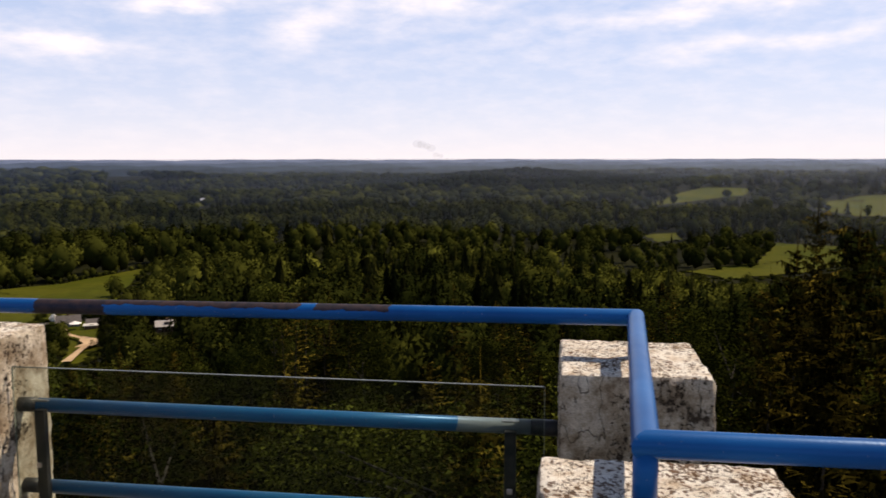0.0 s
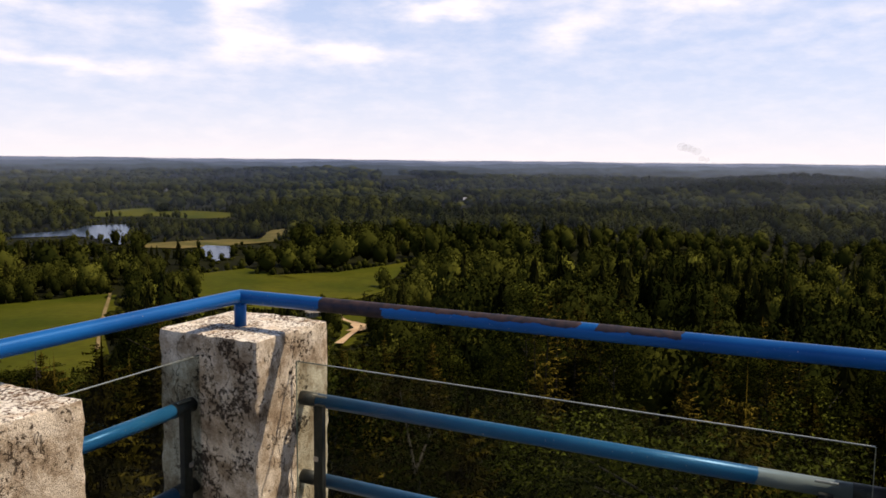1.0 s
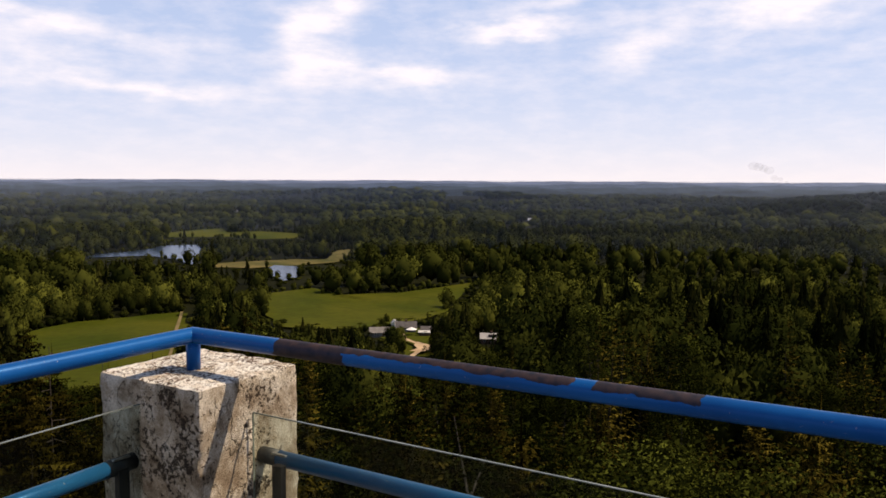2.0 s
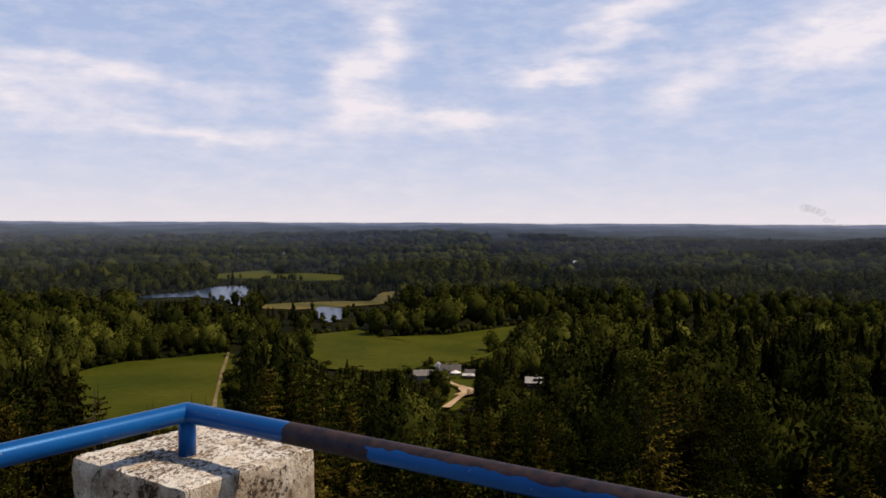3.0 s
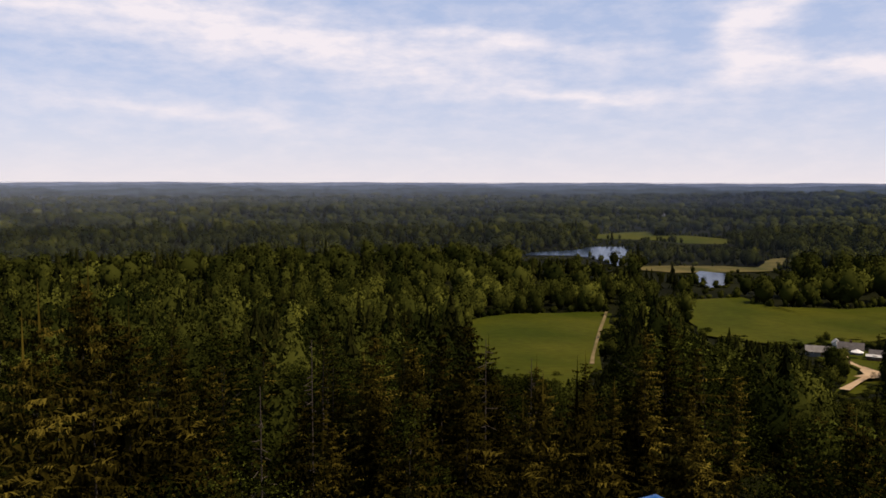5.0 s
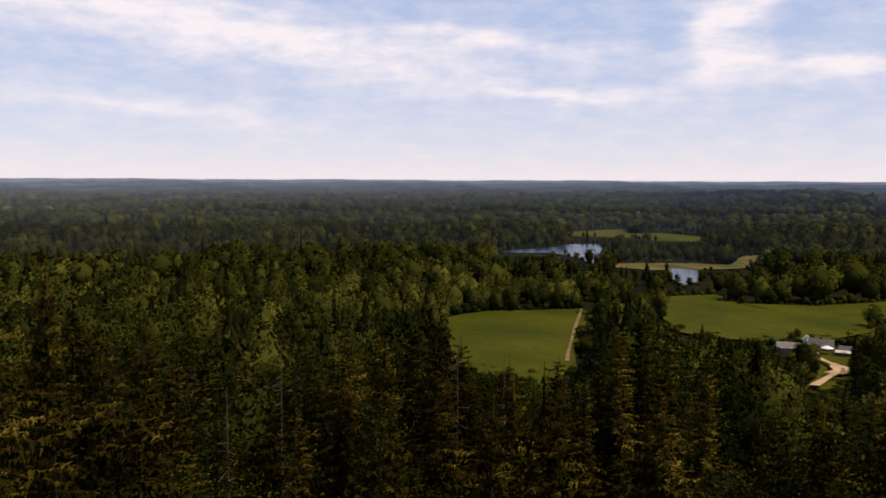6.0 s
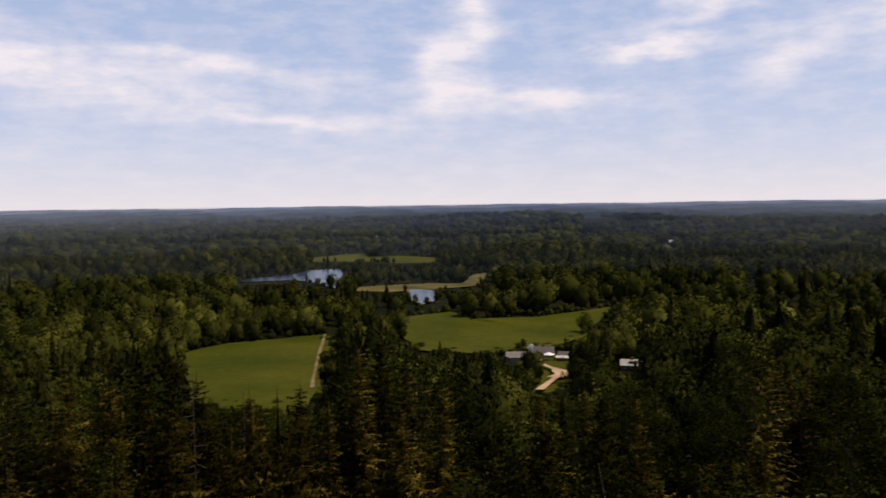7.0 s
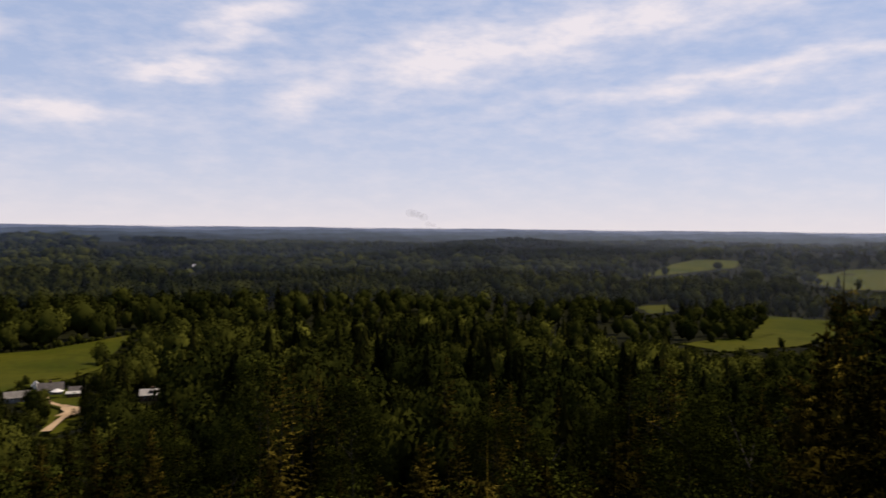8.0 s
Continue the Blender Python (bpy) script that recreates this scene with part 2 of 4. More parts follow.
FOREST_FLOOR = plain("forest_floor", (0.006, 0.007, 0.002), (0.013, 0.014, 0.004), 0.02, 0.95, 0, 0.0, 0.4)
GRASS = plain("meadow_grass", (0.034, 0.045, 0.0030), (0.066, 0.067, 0.0065), 0.016, 0.9, 0, 0.0, 0.25)
REED = plain("dry_reed", (0.17, 0.13, 0.052), (0.055, 0.058, 0.018), 0.02, 0.9, 0, 0.0, 0.3)
TRACK_EARTH = plain("earth_track", (0.13, 0.105, 0.045), (0.22, 0.165, 0.085), 0.1, 0.95, 0, 0.0, 1.5)
SAND = plain("gravel_road", (0.36, 0.25, 0.15), (0.48, 0.35, 0.22), 0.1, 0.95, 0, 0.0, 1.5)
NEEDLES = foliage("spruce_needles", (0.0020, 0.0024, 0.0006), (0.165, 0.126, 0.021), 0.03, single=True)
LEAVES = foliage("broad_leaves", (0.0026, 0.0040, 0.0008), (0.090, 0.104, 0.017), 0.07, single=True)
FAR_NEEDLES = foliage("distant_spruce", (0.0035, 0.0050, 0.0017), (0.054, 0.053, 0.011), 0.04)
FAR_LEAVES = foliage("distant_leaves", (0.0090, 0.0123, 0.0028), (0.103, 0.108, 0.0185), 0.06)
BARK = plain("grey_bark", (0.03, 0.024, 0.018), (0.06, 0.05, 0.04), 3, 0.95, 0, 0.01)
DEAD_WOOD = plain("dead_wood", (0.035, 0.028, 0.022), (0.085, 0.07, 0.055), 5, 0.9)
BIRCH_BARK = plain("birch_bark", (0.02, 0.018, 0.015), (0.055, 0.05, 0.043), 4, 0.9, 0, 0.005)


def glass_material():
    m, nt, b = material("dusty_glass", 0.03)
    nt.nodes.remove(b)
    clear = nt.nodes.new("ShaderNodeBsdfTransparent")
    clear.inputs[0].default_value = (0.86, 0.90, 0.87, 1)
    gloss = nt.nodes.new("ShaderNodeBsdfGlossy")
    gloss.inputs["Roughness"].default_value = 0.03
    dust = nt.nodes.new("ShaderNodeBsdfDiffuse")
    dust.inputs[0].default_value = (0.5, 0.48, 0.42, 1)
    fr = nt.nodes.new("ShaderNodeFresnel")
    fr.inputs[0].default_value = 1.15
    mx = nt.nodes.new("ShaderNodeMixShader")
    nt.links.new(fr.outputs[0], mx.inputs[0])
    nt.links.new(clear.outputs[0], mx.inputs[1])
    nt.links.new(gloss.outputs[0], mx.inputs[2])
    mx2 = nt.nodes.new("ShaderNodeMixShader")
    nt.links.new(calc(nt, "MULTIPLY", ramp(nt, noise_node(nt, 2.5, 5), (0.4, (0, 0, 0)), (0.75, (1, 1, 1))), 0.0025), mx2.inputs[0])
    nt.links.new(mx.outputs[0], mx2.inputs[1])
    nt.links.new(dust.outputs[0], mx2.inputs[2])
    nt.links.new(mx2.outputs[0], nt.nodes["Material Output"].inputs[0])
    return m


def water_material():
    m, nt, b = material("lake_water", 0.26)
    b.inputs["Base Color"].default_value = (0.02, 0.035, 0.06, 1)
    bump(nt, b, noise_node(nt, 0.5, 4), 0.3, 0.3)
    return m


GLASS_EDGE = plain("polished_glass_edge", (0.11, 0.13, 0.115), (0.21, 0.23, 0.20), 8, 0.22)
GLASS, WATER = glass_material(), water_material()


# ---- mesh helpers ----
def mesh_of(name, bm, mat, smooth=False):
    me = bpy.data.meshes.new(name)
    bm.to_mesh(me)
    bm.free()
    me.materials.append(mat)
    if smooth:
        me.shade_smooth()
    return me


def part(name, bm, mat, parent, label="", smooth=False):
    ob = new(name, mesh_of(name, bm, mat, smooth))
    ob.parent = parent
    return tagged(ob, label)


def thing(name, at, label, category, group="", kind=""):
    ob = new(name)
    ob.location = at
    return tagged(ob, label, category, group, kind)


def fast_mesh(name, verts, tris, mat, tint=None, smooth=False, normals=None):
    if normals is not None:
        # every leaf faces outwards
        verts, tris = np.asarray(verts, float), np.array(tris)
        flat = np.cross(verts[tris[:, 1]] - verts[tris[:, 0]], verts[tris[:, 2]] - verts[tris[:, 0]])
        turned = (flat * normals[tris].mean(1)).sum(1) < 0
        tris[turned] = tris[turned][:, ::-1]
    me = bpy.data.meshes.new(name)
    me.vertices.add(len(verts))
    me.vertices.foreach_set("co", np.ascontiguousarray(verts, np.float32).ravel())
    me.loops.add(tris.size)
    me.loops.foreach_set("vertex_index", np.ascontiguousarray(tris, np.int32).ravel())
    me.polygons.add(len(tris))
    me.polygons.foreach_set("loop_start", np.arange(0, tris.size, 3, dtype=np.int32))
    if tint is not None:
        a = me.attributes.new("tint", "FLOAT", "POINT")
        a.data.foreach_set("value", np.ascontiguousarray(tint, np.float32))
    me.update(calc_edges=True)
    me.validate()
    me.materials.append(mat)
    if smooth or normals is not None:
        me.shade_smooth()
    if normals is not None:
        me.normals_split_custom_set_from_vertices(np.ascontiguousarray(normals, np.float32).tolist())
    return me


def box(bm, x0, x1, y0, y1, z0, z1, bevel=0.0):
    r = bmesh.ops.create_cube(bm, size=1)
    bmesh.ops.scale(bm, vec=(x1 - x0, y1 - y0, z1 - z0), verts=r["verts"])
    bmesh.ops.translate(bm, vec=((x0 + x1) / 2, (y0 + y1) / 2, (z0 + z1) / 2), verts=r["verts"])
    if bevel:
        es = {e for v in r["verts"] for e in v.link_edges}
        bmesh.ops.bevel(bm, geom=list(es), offset=bevel, segments=2, affect="EDGES", profile=0.6)
    return bm


def tube(bm, pts, radius, seg=20, cap=True):
    """A round pipe along pts, mitred at the bends."""
    pts = [Vector(p) for p in pts]
    rings = []
    for k, p in enumerate(pts):
        a = (p - pts[k - 1]).normalized() if k else None
        b = (pts[k + 1] - p).normalized() if k + 1 < len(pts) else None
        run = b or a
        n = ((a or run) + (b or run)).normalized()
        side = run.orthogonal().normalized() if abs(run.z) > 0.9 else run.cross(Vector((0, 0, 1))).normalized()
        top = side.cross(run).normalized()
        ring = []
        for j in range(seg):
            q = radius * (math.cos(2 * math.pi * j / seg) * side + math.sin(2 * math.pi * j / seg) * top)
            q = q - run * (q.dot(n) / run.dot(n))
            ring.append(bm.verts.new(p + q))
        rings.append(ring)
    for r0, r1 in zip(rings, rings[1:]):
        for j in range(seg):
            bm.faces.new((r0[j], r0[(j + 1) % seg], r1[(j + 1) % seg], r1[j]))
    if cap:
        bm.faces.new(rings[0][::-1])
        bm.faces.new(rings[-1])
    bmesh.ops.recalc_face_normals(bm, faces=bm.faces)
    return bm


# ---- the land ----
HILLS = [(-87, 2050, 290, 320, 37), (680, 1900, 380, 260, 34), (-1530, 2250, 800, 260, 30), (300, 1560, 200, 220, 12), (900, 2900, 900, 300, 22)]


def terrain(x, y):
    """Height of the bare ground, over the deck's floor."""
    x, y = np.asarray(x, float), np.asarray(y, float)
    d = np.hypot(x, y)
    z = np.interp(d, [0, 30, 60, 100, 160, 230, 330, 450, 700, 1500, 2800, 4300, 5200],
                  [-27, -28, -31, -37, -47, -58, -69, -75, -76, -76, -74, -64, -60])
    roll = (3.0 * np.sin(x / 210 + 1.3) * np.cos(y / 260 + 0.4) + 2.2 * np.sin(x / 95 - y / 130)
            + 1.2 * np.cos(x / 61 + y / 47 + 2))
    z = z + roll * np.clip((d - 1100) / 600, 0, 1)
    for hx, hy, rx, ry, top in HILLS:
        z = z + top * np.exp(-((x - hx) / rx) ** 2 - ((y - hy) / ry) ** 2)
    return z


# open land in the forest: corner points on the plan
OPEN = {
    "meadow_near": [(-369, 221), (-379, 255), (-359, 306), (-274, 230), (-228, 190), (-202, 160), (-220, 150), (-270, 164)],
    "meadow_farm": [(-374, 385), (-365, 429), (-333, 404), (-301, 444), (-285, 521), (-270, 484), (-240, 400), (-236, 348), (-256, 312), (-290, 308)],
    "lake": [(-689, 477), (-716, 511), (-715, 564), (-746, 621), (-727, 649), (-686, 620), (-619, 556), (-563, 496), (-594, 509), (-640, 525), (-665, 524)],
    "pond": [(-484, 511), (-494, 528), (-472, 536), (-419, 473), (-411, 449), (-435, 462)],
    "reed_bed": [(-551, 514), (-527, 568), (-493, 599), (-544, 679), (-544, 714), (-496, 652), (-467, 584), (-478, 543), (-500, 503), (-526, 490)],
    "meadow_lake": [(-926, 768), (-942, 842), (-931, 886), (-858, 823), (-842, 870), (-766, 872), (-701, 797), (-737, 761), (-800, 761), (-830, 736), (-847, 710)],
    "meadow_white_house": [(-593, 1194), (-619, 1293), (-646, 1419), (-581, 1267), (-564, 1177)],
    "meadow_ridge": [(-1701, 2868), (-1653, 2947), (-1506, 2692), (-1506, 2547)],
    "meadow_hill": [(111, 1253), (211, 1486), (293, 1669), (380, 1665), (328, 1477), (193, 1357)],
    "meadow_clearing": [(89, 828), (125, 856), (120, 784), (93, 757)],
    "meadow_valley": [(89, 555), (137, 580), (200, 762), (245, 736), (216, 612), (161, 557), (110, 521)],
    "meadow_far": [(393, 1340), (544, 1552), (690, 1671), (469, 1134), (392, 1117), (384, 1255)],
    "track_verge": [(-357, 311), (-301, 258), (-249, 211), (-210, 179), (-213, 172), (-252, 204), (-304, 251), (-362, 305)],
    "barn_front": [(-165, 303), (-154, 306), (-156, 312), (-166, 309)],
    "farm_yard": [(-232, 334), (-212, 333), (-196, 320), (-186, 303), (-178, 284), (-160, 258), (-146, 220), (-153, 220), (-168, 250), (-186, 276), (-204, 290), (-222, 302)],
}
TRACK = [(-358, 307), (-302, 255), (-250, 208), (-214, 177)]
YARD_ROAD = [(-203, 300), (-194, 289), (-184, 282), (-171, 271), (-166, 258), (-156, 236), (-147, 217)]
APRON = [(-186, 283), (-172, 279), (-166, 267), (-163, 256), (-168, 254), (-172, 263), (-178, 273)]


def inside(poly, x, y):
    odd = np.zeros(np.shape(x), bool)
    for (x0, y0), (x1, y1) in zip(poly, poly[1:] + poly[:1]):
        if y0 != y1:
            odd ^= ((y0 > y) != (y1 > y)) & (x < (x1 - x0) * (y - y0) / (y1 - y0) + x0)
    return odd


def outline(poly, step):
    pts = []
    for a, b in zip(poly, poly[1:] + poly[:1]):
        n = max(1, int(math.dist(a, b) / step))
        pts += [(a[0] + (b[0] - a[0]) * k / n, a[1] + (b[1] - a[1]) * k / n) for k in range(n)]
    return np.array(pts)


def ground_patch(name, poly, mat, label, category, lift=0.5, flat=None, near_run=1.0):
    """A piece of open land that lies on the ground, from its outline inwards."""
    mid = np.mean(poly, 0)
    far = math.hypot(*mid)
    edge = outline(poly, 12)
    # the near side runs on under the trees before it
    d = np.hypot(edge[:, 0], edge[:, 1])[:, None]
    edge = edge * np.interp(d, (0.86 * far, 1.02 * far), (near_run, 1.0))
    edge = edge + np.random.RandomState(len(name)).normal(0, 1.5, edge.shape)
    mid, n, rings = edge.mean(0), len(edge), 8
    xy = np.concatenate([mid + (edge - mid) * k / rings for k in range(1, rings + 1)] + [mid[None]])
    z = np.full(len(xy), flat) if flat is not None else terrain(xy[:, 0], xy[:, 1]) + lift
    tris = []
    for j in range(n):
        i = (j + 1) % n
        tris.append((rings * n, j, i))
        for k in range(rings - 1):
            a, b = k * n, (k + 1) * n
            tris += [(a + j, b + j, b + i), (a + j, b + i, a + i)]
    ob = new(name, fast_mesh(name, np.column_stack([xy, z]), np.array(tris), mat, normals=np.tile((0.0, 0.0, 1.0), (len(xy), 1))))
    return tagged(ob, label, category, kind="structure")


def ribbon(name, line, width, mat, label, lift=1.6):
    bm = bmesh.new()
    pts = [np.array(p, float) for p in line]
    ends = [2 * pts[0] - pts[1], *pts, 2 * pts[-1] - pts[-2]]
    dense = []
    for p0, p1, p2, p3 in zip(ends, ends[1:], ends[2:], ends[3:]):
        for k in range(8):
            s = k / 8
            dense.append(0.5 * (2 * p1 + (p2 - p0) * s + (2 * p0 - 5 * p1 + 4 * p2 - p3) * s * s + (3 * p1 - p0 - 3 * p2 + p3) * s ** 3))
    rows = []
    for k, p in enumerate(dense):
        run = dense[min(k + 1, len(dense) - 1)] - dense[max(k - 1, 0)]
        side = np.array((-run[1], run[0])) / np.hypot(*run) * width * (0.5 + 0.08 * math.sin(k * 0.3))
        rows.append([bm.verts.new((*q, float(terrain(*q)) + lift)) for q in (p - side, p, p + side)])
    for r0, r1 in zip(rows, rows[1:]):
        bm.faces.new((r0[0], r0[1], r1[1], r1[0]))
        bm.faces.new((r0[1], r0[2], r1[2], r1[1]))
    bmesh.ops.recalc_face_normals(bm, faces=bm.faces)
    return tagged(new(name, mesh_of(name, bm, mat, True)), label, "road", kind="structure")


def build_ground():
    rad = np.concatenate([[0.0], np.geomspace(6, 4600, 120)])
    turn = np.linspace(0, 2 * math.pi, 289)[:-1]
    rr, tt = np.meshgrid(rad, turn, indexing="ij")
    x, y = rr * np.sin(tt), rr * np.cos(tt)
    v = np.stack([x, y, terrain(x, y)], -1).reshape(-1, 3)
    n = len(turn)
    i, j = np.meshgrid(np.arange(len(rad) - 1), np.arange(n), indexing="ij")
    a, b, c, d = i * n + j, (i + 1) * n + j, (i + 1) * n + (j + 1) % n, i * n + (j + 1) % n
    tris = np.concatenate([np.stack([a, c, b], -1).reshape(-1, 3), np.stack([a, d, c], -1).reshape(-1, 3)])
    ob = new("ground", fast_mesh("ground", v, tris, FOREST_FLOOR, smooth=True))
    tagged(ob, "dark green forest ground falling from the tower hill to a wide plain", "ground", kind="structure")


build_ground()
ground_patch("meadow_near", OPEN["meadow_near"], GRASS, "green hay meadow beside a gravel track", "meadow", 1.3, near_run=0.86)
ground_patch("meadow_farm", OPEN["meadow_farm"], GRASS, "green hay meadow behind the farm buildings", "meadow", 1.1, near_run=0.95)
ground_patch("meadow_yard", OPEN["farm_yard"], GRASS, "mown grass round the farm buildings", "meadow", 0.3)
ground_patch("lake", OPEN["lake"], WATER, "blue-grey lake between dark woods", "lake", flat=-75.0)
ground_patch("pond", OPEN["pond"], WATER, "small still pond beside a reed bed", "pond", flat=-74.9)
ground_patch("reed_bed", OPEN["reed_bed"], REED, "pale dry reed bed along the pond", "reed bed", 0.8)
for patch_name, patch_label in (("meadow_lake", "light green meadow beyond the lake"), ("meadow_white_house", "small pale meadow beside a white house"),
                                ("meadow_ridge", "pale field on a far wooded ridge"), ("meadow_hill", "light green field on a rounded hill"),
                                ("meadow_clearing", "small green clearing between spruces"), ("meadow_valley", "green valley meadow with a clump of trees"),
                                ("meadow_far", "green field on the far slope")):
    ground_patch(patch_name, OPEN[patch_name], GRASS, patch_label, "meadow")
ribbon("track", TRACK, 1.5, TRACK_EARTH, "sandy farm track along the edge of a meadow")
ribbon("yard_road", YARD_ROAD, 2.6, SAND, "wide pale gravel drive to the farm")
ground_patch("meadow_verge", OPEN["track_verge"], GRASS, "rough grass verge along the farm track", "meadow", 0.35)
ground_patch("yard_apron", APRON, SAND, "pale gravel turning place before the farm", "road", 1.65)


def build_backdrop():
    """Wooded ridges at the edge of sight; haze is painted into their glow."""
    # farther ridges paler and bluer: haze put into the emission colour
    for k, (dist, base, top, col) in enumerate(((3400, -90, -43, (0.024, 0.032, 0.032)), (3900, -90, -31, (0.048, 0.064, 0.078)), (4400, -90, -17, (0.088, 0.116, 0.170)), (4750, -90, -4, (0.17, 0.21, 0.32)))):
        m, nt, b = material("painted_haze_glow", 1.0)
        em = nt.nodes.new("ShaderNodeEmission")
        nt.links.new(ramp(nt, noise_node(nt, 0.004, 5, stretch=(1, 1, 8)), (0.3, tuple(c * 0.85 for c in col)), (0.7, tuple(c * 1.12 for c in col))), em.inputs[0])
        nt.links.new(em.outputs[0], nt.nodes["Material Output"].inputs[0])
        n = 720
        t = np.linspace(0, 2 * math.pi, n + 1)[:-1]
        rough = 2.2 * np.sin(t * 23 + k) + 1.6 * np.sin(t * 57 + 2 * k) + 1.0 * np.sin(t * 131 + k) + 0.7 * np.sin(t * 290)
        z1 = top + rough * (2.0, 1.9, 1.6, 0.9)[k]
        x, y = dist * np.sin(t), dist * np.cos(t)
        v = np.concatenate([np.column_stack([x, y, np.full(n, base)]), np.column_stack([x, y, z1])])
        i = np.arange(n)
        j = (i + 1) % n
        tris = np.concatenate([np.column_stack([i, i + n, j + n]), np.column_stack([i, j + n, j])])
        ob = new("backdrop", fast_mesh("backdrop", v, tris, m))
        tagged(ob, "wooded ridge at the horizon, blue haze painted as a glow", "backdrop", kind="structure")


build_backdrop()


def build_air():
    """Summer haze over the plain: thin sheets of air that scatter the daylight, up to eye height."""
    m, nt, b = material("hazy_air", 1.0)
    nt.nodes.remove(b)
    clear = nt.nodes.new("ShaderNodeBsdfTransparent")
    veil = nt.nodes.new("ShaderNodeBsdfDiffuse")
    veil.inputs[0].default_value = (0.62, 0.70, 0.85, 1)
    thru = nt.nodes.new("ShaderNodeBsdfTranslucent")
    thru.inputs[0].default_value = (0.62, 0.70, 0.85, 1)
    both = nt.nodes.new("ShaderNodeMixShader")
    nt.links.new(veil.outputs[0], both.inputs[1])
    nt.links.new(thru.outputs[0], both.inputs[2])
    mx = nt.nodes.new("ShaderNodeMixShader")
    info = nt.nodes.new("ShaderNodeObjectInfo")
    nt.links.new(info.outputs["Alpha"], mx.inputs[0])
    nt.links.new(clear.outputs[0], mx.inputs[1])
    nt.links.new(both.outputs[0], mx.inputs[2])
    nt.links.new(mx.outputs[0], nt.nodes["Material Output"].inputs[0])
    n = 180
    t = np.linspace(0, 2 * math.pi, n + 1)[:-1]
    i = np.arange(n)
    j = (i + 1) % n
    tris = np.concatenate([np.column_stack([i, i + n, j + n]), np.column_stack([i, j + n, j])])
    for dist, dense in ((760, 0.03), (1200, 0.045), (1850, 0.06), (2500, 0.08), (3200, 0.09)):
        x, y = dist * np.sin(t), dist * np.cos(t)
        v = np.concatenate([np.column_stack([x, y, np.full(n, -95.0)]), np.column_stack([x, y, np.full(n, 1.0)])])
        ob = new("haze", fast_mesh("haze", v, tris, m, smooth=True))
        ob.color = (1, 1, 1, dense)
        ob.visible_shadow = False
        tagged(ob, "thin blue summer haze over the distant plain", "haze", kind="structure")


build_air()


# ---- the deck ----
# corners of the hand rail on the plan; the pipe's axis is at RAIL_Z
A, B, C, D = (-1.60, 0.60), (1.15, 0.60), (1.055, -0.645), (-1.60, -0.70)
FAR_L, FAR_R = (-4.6, -0.72), (4.3, -0.63)
RAIL_Z, PIPE = 1.07, 0.030
RISE = {B: 0.018}  # the pipe is not quite level


def build_deck():
    bm = bmesh.new()
    box(bm, -5.2, 5.0, -7.0, -0.36, -0.35, 0.0)
    ob = tagged(new("floor", mesh_of("floor", bm, FLOOR)), "worn grey concrete floor of the viewing deck", "floor", kind="structure")
    bm = bmesh.new()
    box(bm, -1.95, 1.50, -0.36, 0.95, -0.35, 0.0)
    tagged(new("floor_bay", mesh_of("floor_bay", bm, FLOOR)), "grey concrete floor of the projecting bay", "floor", kind="structure")
    bm = bmesh.new()
    box(bm, -4.2, 4.0, -6.6, -0.6, -29.0, -0.35)
    tagged(new("tower_wall", mesh_of("tower_wall", bm, SHAFT)), "pale plastered shaft of the viewing tower", "wall", kind="structure")


def pillar(name, x0, x1, y0, y1, seed):
    """A concrete post with worn, rounded edges and a rough skin."""
    n = 38
    bm = bmesh.new()
    bmesh.ops.create_cube(bm, size=1)
    bmesh.ops.subdivide_edges(bm, edges=bm.edges[:], cuts=n, use_grid_fill=True)
    cx, cy, hx, hy, h = (x0 + x1) / 2, (y0 + y1) / 2, (x1 - x0) / 2, (y1 - y0) / 2, 0.943
    shift = Vector((seed * 7.3, seed * 3.1, 0))
    for v in bm.verts:
        p = Vector((v.co.x * 2 * hx, v.co.y * 2 * hy, (v.co.z - 0.5) * h))
        core = Vector((max(-hx + 0.013, min(hx - 0.013, p.x)), max(-hy + 0.013, min(hy - 0.013, p.y)), min(-0.013, p.z)))
        off = p - core
        if off.length > 1e-6:
            near = sum(abs(c) > 1e-6 for c in off)
            p = core + off.normalized() * 0.013
            wear = noise.noise((p + shift) * 9) * 0.006 + noise.noise((p + shift) * 28) * 0.004 + noise.noise((p + shift) * 63) * 0.0025
            if near > 1:
                wear -= 0.014 * max(0.0, noise.noise((p + shift) * 14)) + 0.006 * max(0.0, noise.noise((p + shift) * 37))
            p += off.normalized() * wear
        v.co = p + Vector((0, 0, h))
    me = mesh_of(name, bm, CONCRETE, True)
    me.set_sharp_from_angle(angle=radians(32))
    ob = tagged(new(name, me), "whitewashed concrete post with flaking paint under the rail corner", "concrete post", "posts of the parapet")
    ob.location = (cx, cy, 0)
    return ob


